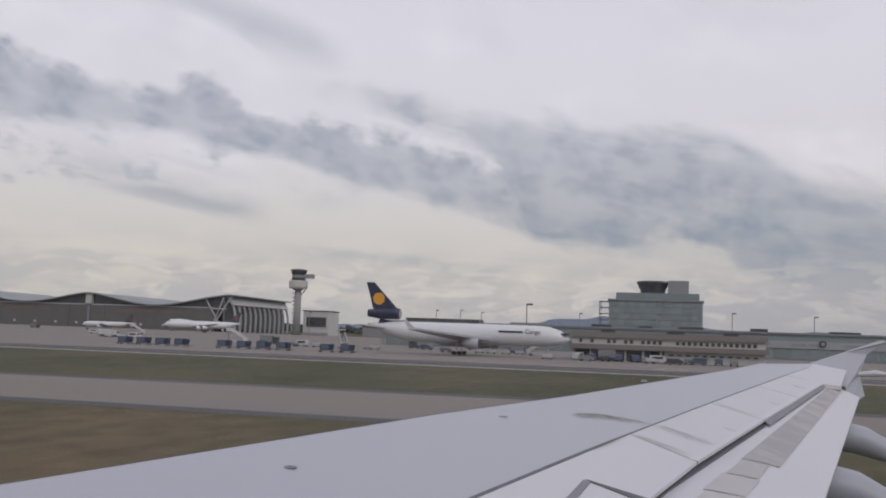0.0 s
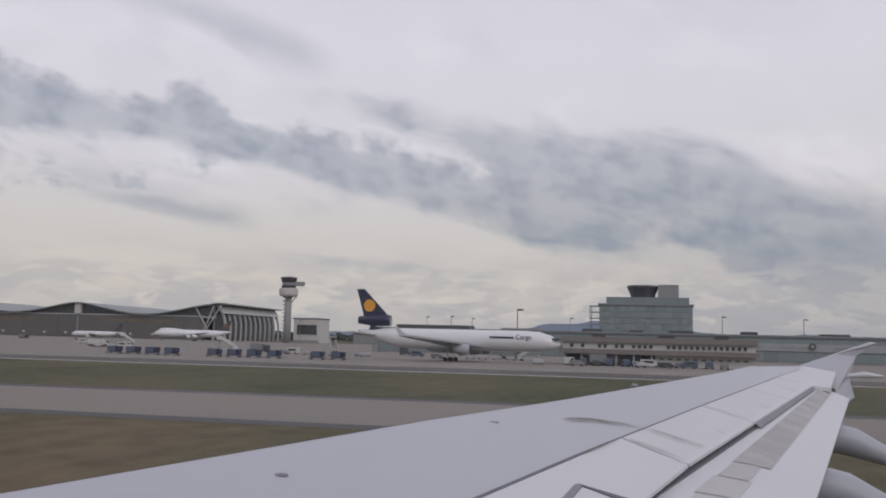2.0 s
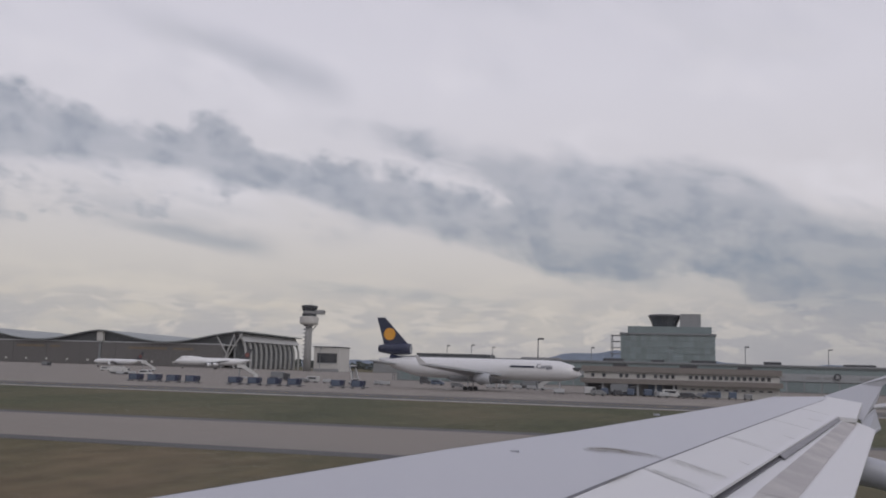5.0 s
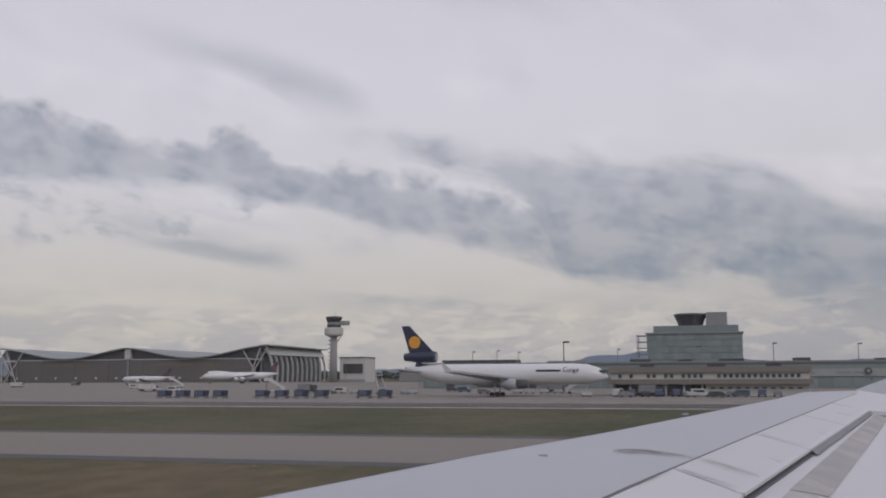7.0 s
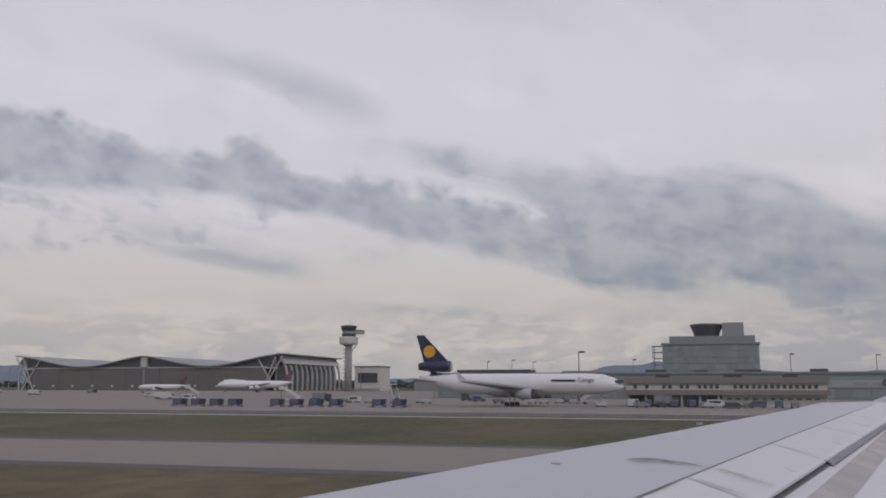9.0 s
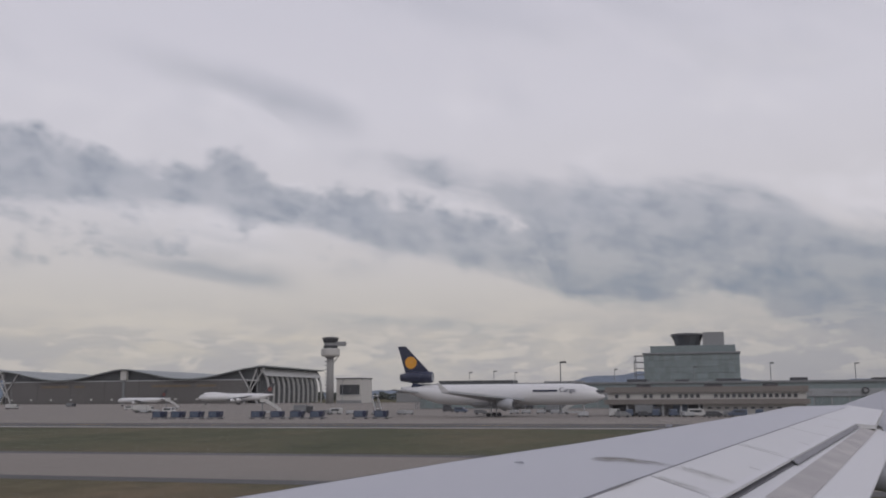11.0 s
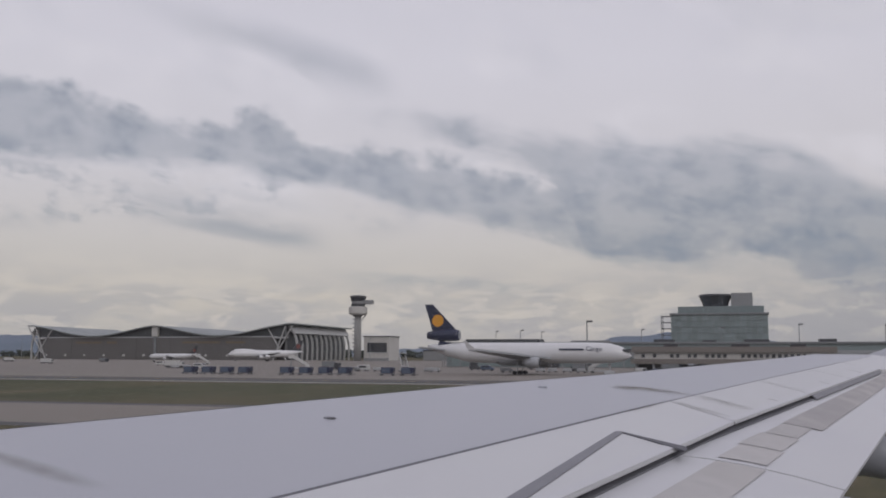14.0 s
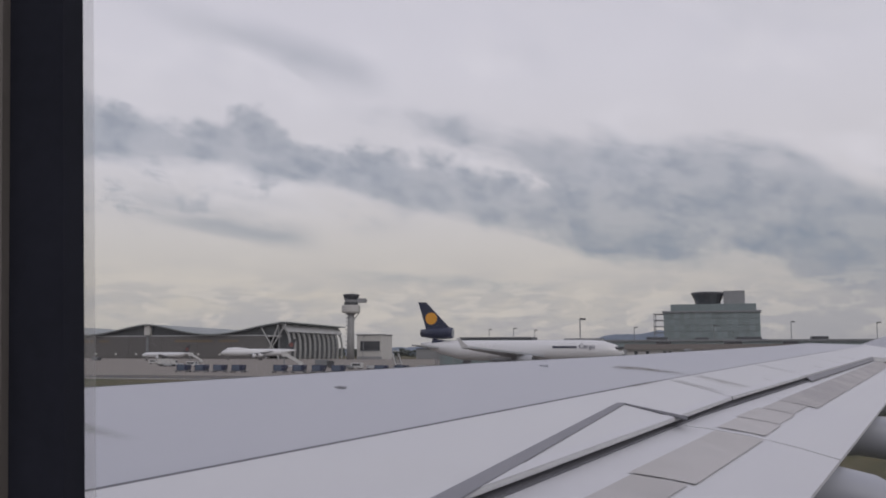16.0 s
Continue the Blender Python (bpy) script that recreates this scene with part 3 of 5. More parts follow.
SPOILER_END = [(1.59, 7.53), (1.93, 8.26), (4.39, 13.08), (8.08, 20.29)]


def le(y):
    return along(LEADING, y)


def hinge(y):
    return along(HINGE, y)


def spoiler_end(y):
    return along(SPOILER_END, y)


def flap_end(y):
    return 3.72 + 0.469 * (y - 9.4)


def top(x, y, lift=0.0):
    return Vector((x, y, EYE - 1.077 + 0.0232 * y - 0.12 * (x - 0.62 * y + 5.95) + lift))


wing = empty("aircraft_wing", "pale grey airliner wing with lowered flaps and upturned tip", "aircraft wing")

# main box: rounded nose, upper skin, underside
bm = bmesh.new()
stations = [0.2 + 25.6 * k / 40 for k in range(41)]
rings = []
for y in stations:
    chord = hinge(y) - le(y)
    thick = max(0.16, 1.1 - 0.036 * y)
    ring = [top(le(y) + 0.30, y, -thick * 0.45), top(le(y) + 0.06, y, -0.22), top(le(y) - 0.01, y, -0.09), top(le(y) - 0.012, y, -0.03), top(le(y), y, 0.0)]
    ring += [top(le(y) + chord * s, y, 0.0) for s in (0.12, 0.3, 0.5, 0.7, 0.9)] + [top(hinge(y), y), top(hinge(y), y, -thick * 0.6)]
    rings.append([bm.verts.new(p) for p in ring])
for a, b in zip(rings, rings[1:]):
    for n in range(len(a)):
        m = (n + 1) % len(a)
        bm.faces.new((a[n], b[n], b[m], a[m]))
bm.faces.new(rings[0])
bm.faces.new(rings[-1][::-1])
skin = part("upper_skin", bm, WING_PAINT, wing, "smooth light grey painted wing skin")

# leading edge slats, each a thin lip ahead of the skin
for y0, y1 in ((0.3, 4.6), (4.7, 9.6), (9.7, 14.6), (14.7, 19.6), (19.7, 24.2)):
    bm = bmesh.new()
    rows = []
    for y in (y0, (y0 + y1) / 2, y1):
        rows.append([bm.verts.new(top(le(y) + d, y, z)) for d, z in ((0.03, -0.30), (-0.05, -0.17), (-0.05, -0.06), (-0.03, -0.012), (0.004, 0.003))])
    for a, b in zip(rows, rows[1:]):
        for n in range(4):
            bm.faces.new((a[n], b[n], b[n + 1], a[n + 1]))
    part("slat", bm, BARE_METAL, wing, "thin dark metal leading edge slat")

# spoilers and aileron: separate panels behind the main skin
STATIONS = [(0.2, 0.2), (10.31, 9.35), (14.05, 13.08), (17.6, 16.7), (20.9, 20.25)]
for n, ((h0, s0), (h1, s1)) in enumerate(zip(STATIONS, STATIONS[1:])):
    g = 0.022
    corners = [(hinge(h0 + g) + 0.03, h0 + g), (hinge(h1 - g) + 0.03, h1 - g), (spoiler_end(s1 - g), s1 - g), (spoiler_end(s0 + g), s0 + g)]
    bm = slab([top(x, y, 0.012) for x, y in corners], 0.035)
    bmesh.ops.bevel(bm, geom=list(bm.edges), offset=0.008, segments=1, affect="EDGES")
    panel = part("spoiler", bm, SPOILER_PAINT, wing, "off-white spoiler panel with dark joints")
    lip = [(spoiler_end(s0 + g) - 0.10, s0 + g), (spoiler_end(s1 - g) - 0.10, s1 - g), (spoiler_end(s1 - g) - 0.002, s1 - g), (spoiler_end(s0 + g) - 0.002, s0 + g)]
    part("trailing_strip", slab([top(x, y, 0.017) for x, y in lip], 0.004), FLAP_PAINT, panel)
aileron = [(hinge(20.95) + 0.03, 20.95), (hinge(24.9) + 0.03, 24.9), (10.05, 26.0), (10.80, 25.5), (8.55, 20.5), (8.10, 20.32)]
bm = slab([top(x, y, 0.012 if k < 4 else 0.0) for k, (x, y) in enumerate(aileron)], 0.09)
part("aileron", bm, SPOILER_PAINT, wing, "off-white outer panel running into the wing tip")

# dark seams between skin and spoilers, and the structure under them
SPAN = [0.2, 3.5, 6.9, 9.08, 10.31, 12.2, 14.08, 17.7, 20.9]
bm = slab([top(hinge(y) - 0.012, y, 0.004) for y in SPAN + [24.6]] + [top(hinge(y) + 0.034, y, 0.004) for y in [24.6] + SPAN[::-1]], 0.05)
part("hinge_seal", bm, SEAL, wing, "dark grey rubber seal along the spoiler hinges")
REAR = [0.2, 4.0, 7.53, 8.26, 10.6, 13.08, 16.7, 20.29]
bm = slab([top(hinge(y) + 0.02, y, -0.05) for y in SPAN] + [top(spoiler_end(y) + 0.022, y, -0.06) for y in REAR[::-1]], 0.10)
part("rear_spar", bm, SEAL, wing)

# grey shroud under the edge of the outer spoilers
outer = [13.15, 15.0, 16.7, 18.5, 20.2]
bm = slab([top(spoiler_end(y) + 0.004, y, -0.004) for y in outer] + [top(spoiler_end(y) + 0.075 - 0.02 * (y - 13.15) / 7, y, -0.05) for y in outer[::-1]], 0.02)
part("shroud", bm, COVE, wing, "grey shroud strip behind the outer spoilers")

# lowered flap in two lengths, with a scuffed grey middle zone
FLAPS = [(0.2, 7.45), (7.5, 20.9)]


def on_flap(s, y0):
    """A point on the flap: s from its nose to its trailing edge, y0 at the nose."""
    nose = Vector((spoiler_end(y0) - 0.22, y0, 0))
    y1 = y0 + 0.55
    end = Vector((flap_end(y1), y1, 0))
    p = nose.lerp(end, s)
    nose_z, end_z = top(nose.x, nose.y, -0.066).z, top(end.x, end.y, -0.27).z
    return Vector((p.x, p.y, nose_z + (end_z - nose_z) * s + 0.05 * math.sin(math.pi * s)))


for y0, y1 in FLAPS:
    bm = bmesh.new()
    rows = []
    steps = [0.0, 0.06, 0.15, 0.3, 0.5, 0.75, 1.0]
    for k in range(9):
        y = y0 + (y1 - y0) * k / 8
        upper = [on_flap(s, y) for s in steps]
        lower = [p - Vector((0, 0, 0.03 + 0.24 * (1 - s) * min(1, s * 6 + 0.2))) for s, p in zip(steps, upper)][::-1]
        rows.append([bm.verts.new(p) for p in upper + lower])
    for a, b in zip(rows, rows[1:]):
        for n in range(len(a)):
            m = (n + 1) % len(a)
            bm.faces.new((a[n], b[n], b[m], a[m]))
    bm.faces.new(rows[0])
    bm.faces.new(rows[-1][::-1])
    flap = part("flap", bm, FLAP_PAINT, wing, "off-white flap lowered behind the wing")
    zones = [(0.3, 3.0, 0.35, 0.60), (3.05, 5.2, 0.37, 0.58), (5.25, 7.4, 0.35, 0.60)] if y0 < 1 else [(7.6, 8.4, 0.33, 0.58), (8.43, 9.3, 0.31, 0.56), (9.33, 10.2, 0.33, 0.54), (10.23, 20.6, 0.32, 0.61)]
    for a0, a1, s0, s1 in zones:
        bm = bmesh.new()
        strips = []
        for k in range(7):
            y = a0 + (a1 - a0) * k / 6
            strips.append([bm.verts.new(on_flap(s0 + (s1 - s0) * n / 3, y) + Vector((0, 0, 0.008))) for n in range(4)])
        for a, b in zip(strips, strips[1:]):
            for n in range(3):
                bm.faces.new((a[n], b[n], b[n + 1], a[n + 1]))
        outermost = a1 > 15
        part("scuff_panel", bm, FLAP_SCUFF if outermost else FLAP_WORN, flap, "scuffed darker grey panel on the flap" if outermost else "worn pale grey panel on the flap")

# upturned tip
outline = [(10.02, 26.07, -0.45), (11.2, 26.5, -0.10), (12.45, 27.0, 0.27), (12.62, 27.0, 0.24), (12.3, 26.95, 0.08), (11.92, 26.8, -0.15), (11.62, 26.45, -0.55), (11.45, 26.3, -0.76), (10.80, 25.5, -1.07)]
bm = bmesh.new()
front = [bm.verts.new((x, y, EYE + z)) for x, y, z in outline]
back = [bm.verts.new((x - 0.05, y + 0.10, EYE + z - 0.02)) for x, y, z in outline]
bm.faces.new(front)
bm.faces.new(back[::-1])
for k in range(len(front)):
    j = (k + 1) % len(front)
    bm.faces.new((front[k], back[k], back[j], front[j]))
# darker wing grey here puts the winglet's shade into its colour
part("winglet", bm, WING_PAINT, wing, "pale upturned winglet at the wing tip")
part("tip_light", tube([(11.35, 26.3, EYE - 0.72), (11.9, 26.2, EYE - 0.66), (12.35, 26.1, EYE - 0.69)], [0.06, 0.09, 0.03], 8), FLAP_PAINT, wing)
part("tip_underside", slab([(10.75, 25.5, EYE - 1.05), (11.45, 26.2, EYE - 0.74), (11.5, 26.0, EYE - 1.25), (10.7, 25.0, EYE - 1.45)], 0.05), FAIRING, wing)

# flap track fairings that reach out behind the trailing edge
for x, y, z, k in ((7.40, 17.2, -1.57, 1.0), (5.20, 12.5, -1.78, 1.05), (3.20, 8.2, -1.95, 1.0)):
    pts = [(x - 1.5 * k, y + 0.37 * k, EYE + z - 0.30), (x - 0.9 * k, y + 0.22 * k, EYE + z - 0.12), (x - 0.3 * k, y + 0.08 * k, EYE + z), (x + 0.15 * k, y - 0.04 * k, EYE + z - 0.09), (x + 0.7 * k, y - 0.17 * k, EYE + z - 0.32), (x + 1.2 * k, y - 0.30 * k, EYE + z - 0.52), (x + 1.7 * k, y - 0.42 * k, EYE + z - 0.70)]
    smoothed(part("flap_track_fairing", tube(pts, [0.04, 0.21 * k, 0.28 * k, 0.26 * k, 0.17 * k, 0.09 * k, 0.02], 22), FAIRING, wing, "grey canoe-shaped fairing under the flap"))


def streak(y, x0, length, width, drift, bend, strength, material, label):
    """A stain carried aft over the skin: dense in its middle, fading out to its sides and its end."""
    way = Vector((length, drift)).normalized()
    lift = 0.005 if x0 + 0.25 < hinge(y) else 0.0165
    bm = bmesh.new()
    stain = bm.verts.layers.float.new("stain")
    rows = []
    for k in range(17):
        s = k / 16
        w = width * (0.35 + 0.65 * math.sin(math.pi * min(1, 0.12 + s * 0.7))) * 0.5
        x, yy = x0 + length * s - way.y * bend * math.sin(math.pi * s), y + drift * s + way.x * bend * math.sin(math.pi * s)
        row = []
        for c in (-1.0, -0.5, 0.0, 0.5, 1.0):
            v = bm.verts.new(top(x - way.y * w * c, yy + way.x * w * c, lift))
            v[stain] = strength * (1 - abs(c)) ** 0.8 * min(1, s * 6, (1 - s) * 2.2)
            row.append(v)
        rows.append(row)
    for a, b in zip(rows, rows[1:]):
        for n in range(4):
            bm.faces.new((a[n], b[n], b[n + 1], a[n + 1]))
    return part("grime_streak", bm, material, wing, label)


streak(10.92, 1.42, 1.12, 0.44, 0.30, 0.18, 0.50, STREAK, "brownish soot streak on the wing skin")
streak(11.03, 1.44, 1.00, 0.14, 0.26, 0.20, 0.75, STREAK, "brownish soot streak on the wing skin")
streak(11.20, 2.47, 0.50, 0.44, -0.95, 0.0, 0.20, STREAK, "faint grime trail over the spoilers")
streak(11.26, 2.50, 0.50, 0.14, -0.95, 0.0, 0.18, STREAK, "thin grime line over the spoilers")
streak(10.36, 2.03, 0.46, 0.28, -0.86, 0.0, 0.24, STREAK, "faint grime trail beside a spoiler joint")
streak(14.12, 3.97, 0.42, 0.20, -0.80, 0.0, 0.20, STREAK, "faint grime trail beside a spoiler joint")
streak(9.0, 1.36, 0.60, 0.12, 1.2, 0.0, 0.30, STREAK, "faint smear along the spoiler hinge")
streak(4.6, -2.6, 0.9, 0.22, -0.4, 0.0, 0.30, STREAK, "faint grime trail on the wing skin")
for hy, sy_end, s0, s1 in ((12.55, 11.55, 0.72, 1.0), (15.9, 14.95, 0.70, 1.0), (19.2, 18.4, 0.5, 1.0)):
    p, q = Vector((hinge(hy) + 0.04, hy, 0)), Vector((spoiler_end(sy_end) - 0.01, sy_end, 0))
    a, b = p.lerp(q, s0), p.lerp(q, s1)
    part("panel_seam", slab([top(a.x, a.y + 0.008, 0.0155), top(b.x, b.y + 0.008, 0.0155), top(b.x, b.y - 0.008, 0.0155), top(a.x, a.y - 0.008, 0.0155)], 0.004), FLAP_SCUFF, wing)

# small fittings on the skin
bm = bmesh.new()
bmesh.ops.create_cone(bm, cap_ends=True, segments=20, radius1=0.05, radius2=0.046, depth=0.008)
cap = part("fuel_cap", bm, COVE, wing, "small round grey cap set in the wing skin")
cap.matrix_basis = Matrix.Translation(top(-1.12, 6.79, 0.005))
bm = bmesh.new()
bmesh.ops.create_cone(bm, cap_ends=True, segments=16, radius1=0.022, radius2=0.02, depth=0.012)
part("cap_recess", bm, SEAL, cap)
for x, y in ((0.55, 10.15), (3.2, 15.6)):
    part("skin_fitting", box(x, x + 0.10, y, y + 0.04, top(x, y).z - 0.02, top(x, y).z + 0.012, bevel=0.004), FAIRING, wing)
# notch at the inner end of the spoilers
part("notch_seal", slab([top(x, y, 0.022) for x, y in ((1.13, 7.77), (1.20, 7.79), (-0.46, 2.6), (-0.58, 2.6))], 0.01), COVE, wing, "grey seal along the inner panel")
part("notch_seal", slab([top(x, y, 0.0225) for x, y in ((1.16, 7.80), (1.18, 7.75), (1.62, 7.25), (1.66, 7.44))], 0.01), SEAL, wing, "dark gap beside the inner panel")

# ---- the cabin window that the eye looks through ----
window = empty("cabin_window", "aircraft cabin window with black seal and grey trim", "window", "", "structure")
WX, WIDE, LEAN = -0.1393, 0.72, 0.05
Z0, Z1 = EYE - 1.30, EYE + 0.32


def window_ring(inner, outer, y0, y1, radius=0.09):
    """A frame round the opening: between two rounded rectangles, from y0 to y1."""
    bm = bmesh.new()

    def loop(grow, y):
        x0, x1, z0, z1, r = WX - grow, WX + WIDE + grow, Z0 - grow, Z1 + grow, radius + grow
        pts = []
        for cx, cz, a in ((x1 - r, z1 - r, 0), (x0 + r, z1 - r, 90), (x0 + r, z0 + r, 180), (x1 - r, z0 + r, 270)):
            pts += [bm.verts.new((cx + r * math.cos(radians(a + d)) - LEAN * (cz + r * math.sin(radians(a + d)) - EYE + 0.84), y, cz + r * math.sin(radians(a + d)))) for d in range(0, 91, 15)]
        return pts

    loops = [loop(inner, y0), loop(outer, y0), loop(outer, y1), loop(inner, y1)]
    for k in range(4):
        a, b = loops[k], loops[(k + 1) % 4]
        for n in range(len(a)):
            m = (n + 1) % len(a)
            bm.faces.new((a[n], a[m], b[m], b[n]))
    return bm


part("seal", window_ring(0.0, 0.06, 0.1704, 0.2017), CABIN_SEAL, window, "black rubber window seal")
part("trim", window_ring(0.038, 0.30, 0.160, 0.170), CABIN_TRIM, window, "warm grey plastic window surround")
part("pane_edge", window_ring(-0.006, 0.004, 0.2019, 0.2064), PANE_EDGE, window, "hazy edge of the acrylic pane")
bm = bmesh.new()
bm.faces.new([bm.verts.new((x, 0.207, z)) for x, z in ((WX - 0.02, Z0 - 0.02), (WX + WIDE + 0.06, Z0 - 0.02), (WX + WIDE + 0.02, Z1 + 0.02), (WX - 0.10, Z1 + 0.02))])
part("pane", bm, PANE, window, "slightly hazy scratched acrylic pane").visible_shadow = False
part("outer_skin", window_ring(0.03, 0.42, 0.2125, 0.24), PLANE_GREY, window, "grey painted fuselage skin")

# ---- the aircraft body below the window ----
body = empty("aircraft_fuselage", "white airliner fuselage on landing gear beside the wing root", "aircraft fuselage")
smoothed(part("belly", tube([(-14, -2.6, 3.6), (-11, -2.6, 3.5), (0, -2.6, 3.5), (9, -2.6, 3.5), (12, -2.6, 3.7)], [2.1, 2.75, 2.78, 2.75, 2.2], 32, squash=0.42), PLANE_GREY, body))
for gx in (-1.0, 1.0):
    leg = part("gear_leg", tube([(gx, -1.0, 3.2), (gx, -1.0, 0.66)], [0.22, 0.16], 12), STEEL_LIGHT, body)
    for gy in (-1.5, -0.5):
        part("wheel", tube([(gx, gy - 0.22, 0.66), (gx, gy - 0.16, 0.66), (gx, gy + 0.16, 0.66), (gx, gy + 0.22, 0.66)], [0.5, 0.66, 0.66, 0.5], 24), TYRE, leg)
part("wing_root_fairing", box(-7.5, 3.5, -0.4, 0.24, 4.0, 4.7, bevel=0.1), PLANE_GREY, body)


def hull():
    """The near side of the round hull, left open where its cabin windows are."""
    bm = bmesh.new()
    ends = [(-21.0, 0.3, -0.9), (-20.2, 1.1, -0.7), (-18.8, 1.8, -0.4), (-16.8, 2.4, -0.15), (-14.2, 2.75, 0.0)]
    stations = ends + [(-12.6 + k * 0.45, 2.82, 0.0) for k in range(56)] + [(15.5, 2.6, 0.15), (19.5, 1.9, 0.6), (23.5, 0.9, 1.1), (25.0, 0.3, 1.3)]
    turns = [-180 + 15 * k for k in range(24)]
    rings = [[bm.verts.new((x, -2.6 + r * math.cos(radians(a)), 5.2 + lift + r * math.sin(radians(a)))) for a in turns] for x, r, lift in stations]
    for n, (a, b) in enumerate(zip(rings, rings[1:])):
        for k, turn in enumerate(turns):
            m = (k + 1) % len(turns)
            middle = (stations[n][0] + stations[n + 1][0]) / 2
            eye_window = -0.62 < middle < 1.02 and -31 < turn < 29
            row_window = -12 < middle < 12 and n % 3 == 0 and turn == 0 and not -1.1 < middle < 1.5
            if -91 < turn < 61 and not (eye_window or row_window):
                bm.faces.new((a[k], b[k], b[m], a[m]))
    return bm


smoothed(part("hull", hull(), PLANE_WHITE, body, "white rounded fuselage hull with cabin window openings"))

# ---- maintenance hangar with its sagging roof ----


def build_hangar():
    hangar = empty("aircraft_hangar", "vast grey maintenance hangar with two sagging roof bays", "hangar")
    W, D, DOOR = 353.0, 162.0, 27.0

    def roof(s, d):
        sag = abs(math.sin(2 * math.pi * s)) ** 1.5
        return 41.5 - (12.3 * (1 - d) + 5.5 * d) * sag - 1.5 * d

    bm = bmesh.new()
    grid = []
    for k in range(49):
        s = -0.035 + 1.07 * k / 48
        inner = min(1, max(0, s))
        rows = []
        for d in (-0.03, 0.15, 0.4, 0.7, 1.0):
            z = roof(inner, max(0, d)) + (0.0 if 0 <= s <= 1 else 1.2)
            rows.append((s * W - W / 2, d * D, z))
        grid.append(rows)
    up = [[bm.verts.new(p) for p in rows] for rows in grid]
    low = [[bm.verts.new((p[0], p[1], p[2] - 1.3)) for p in rows] for rows in grid]
    for layer, flip in ((up, 1), (low, -1)):
        for a, b in zip(layer, layer[1:]):
            for n in range(4):
                bm.faces.new((a[n], b[n], b[n + 1], a[n + 1])[::flip])
    for a, b, c, d in zip(up, up[1:], low, low[1:]):
        bm.faces.new((a[0], c[0], d[0], b[0]))
        bm.faces.new((a[4], b[4], d[4], c[4]))
    for n in range(4):
        bm.faces.new((up[0][n], up[0][n + 1], low[0][n + 1], low[0][n]))
        bm.faces.new((up[-1][n], low[-1][n], low[-1][n + 1], up[-1][n + 1]))
    part("roof", bm, HANGAR_ROOF, hangar, "pale grey sheet roof sagging between three peaks")

    # gable infill above the doors
    for half in (0, 1):
        line = [(half * 0.5 + 0.5 * k / 20) for k in range(21)]
        outline = [(s * W - W / 2, 2.0, roof(s, 0) - 1.2) for s in line] + [(s * W - W / 2, 2.0, DOOR) for s in line[::-1]]
        part("gable", plate(outline, 1.0, (0, 1, 0)), HANGAR_DARK, hangar, "dark glazed gable under the roof edge")
    part("door_rail", box(-W / 2 + 4, W / 2 - 12, -0.6, 1.4, DOOR - 0.4, DOOR + 0.7), STEEL_LIGHT, hangar)
    part("back_wall", box(-W / 2, W / 2, D - 1, D, 0, 33), GREY_WALL, hangar)
    for x in (-W / 2, W / 2 - 1.2):
        part("side_wall", plate([(x, 1.4, 0), (x, D - 1.2, 0), (x, D - 1.2, 37.8), (x, 1.4, 39.5)], 1.2, (1, 0, 0)), GREY_WALL, hangar)
    n = 14
    step = (W - 16) / n
    first = part("door_panel", box(-step / 2 + 0.06, step / 2 - 0.06, -0.35, 0.35, 0, DOOR - 0.6, bevel=0.06), HANGAR_DOOR, hangar)
    spots = [(-W / 2 + 5 + step * (k + 0.5), 0.0 if k % 2 else 0.35, 0.2) for k in range(n)]
    first.matrix_basis = pose(*spots[0])
    for spot in spots[1:]:
        again(first, "door_panel", hangar, pose(*spot))
    part("floodlight_box", box(-4.2, 4.2, -2.6, 1.8, DOOR + 1, 41.0, bevel=0.2), WHITE_WALL, hangar, "pale box at the middle peak")
    part("mid_pillar", box(-1.6, 1.6, -1.2, 1.9, 0, DOOR + 1), STEEL_GREY, hangar)
    for k in range(12):
        x = -W / 2 + 14 + k * 29
        part("wall_light", box(x, x + 3.0, -0.6, -0.36, 4, 6.4), WHITE_WALL, hangar)
    # lettering on the doors, kept as plain bars
    OCHRE = mat("faded_ochre_lettering", (0.175, 0.135, 0.095), 0.7, 0.0, 0.25, 0.1, 2.0)
    for x, w, z in ((-118, 40, 19.5), (-70, 14, 19.5), (38, 52, 19.5), (98, 26, 19.5)):
        part("sign_bar", box(x, x + w, -0.62, -0.40, z, z + 2.6), OCHRE, hangar, "faded ochre bar of lettering")
    # raking struts at the outer corners, and knee-shaped ribs standing before dark flanks
    for side in (-1, 1):
        e = side * W / 2
        for a, b in (((e - side * 24, -1, 39), (e + side * 2, -2, 0)), ((e + side * 1, -3, 39), (e - side * 15, -2, 0)), ((e + side * 11, -4, 40), (e - side * 10, -3, 8)), ((e - side * 13, -2, 26), (e + side * 5, -3, 26))):
            part("strut", tube([a, b], [0.85, 0.85], 8), FENCE_GREY, hangar, "pale grey raking steel strut")
        for k in range(12):
            y = 4 + k * 13.4
            outer = [(13.5, 0), (13.9, 12), (13.5, 21), (11.8, 28), (8.4, 33.4), (4.0, 38.4), (1.4, 39.4)]
            inner = [(1.4, 36.5), (4.0, 34.5), (7.4, 30.5), (9.9, 25.5), (11.3, 19), (11.6, 12), (11.2, 0)]
            part("rib", plate([(e + side * x, y, z) for x, z in outer + inner], 1.3, (0, 1, 0)), FENCE_GREY, hangar, "tall pale steel rib with its knee bent in to the roof")
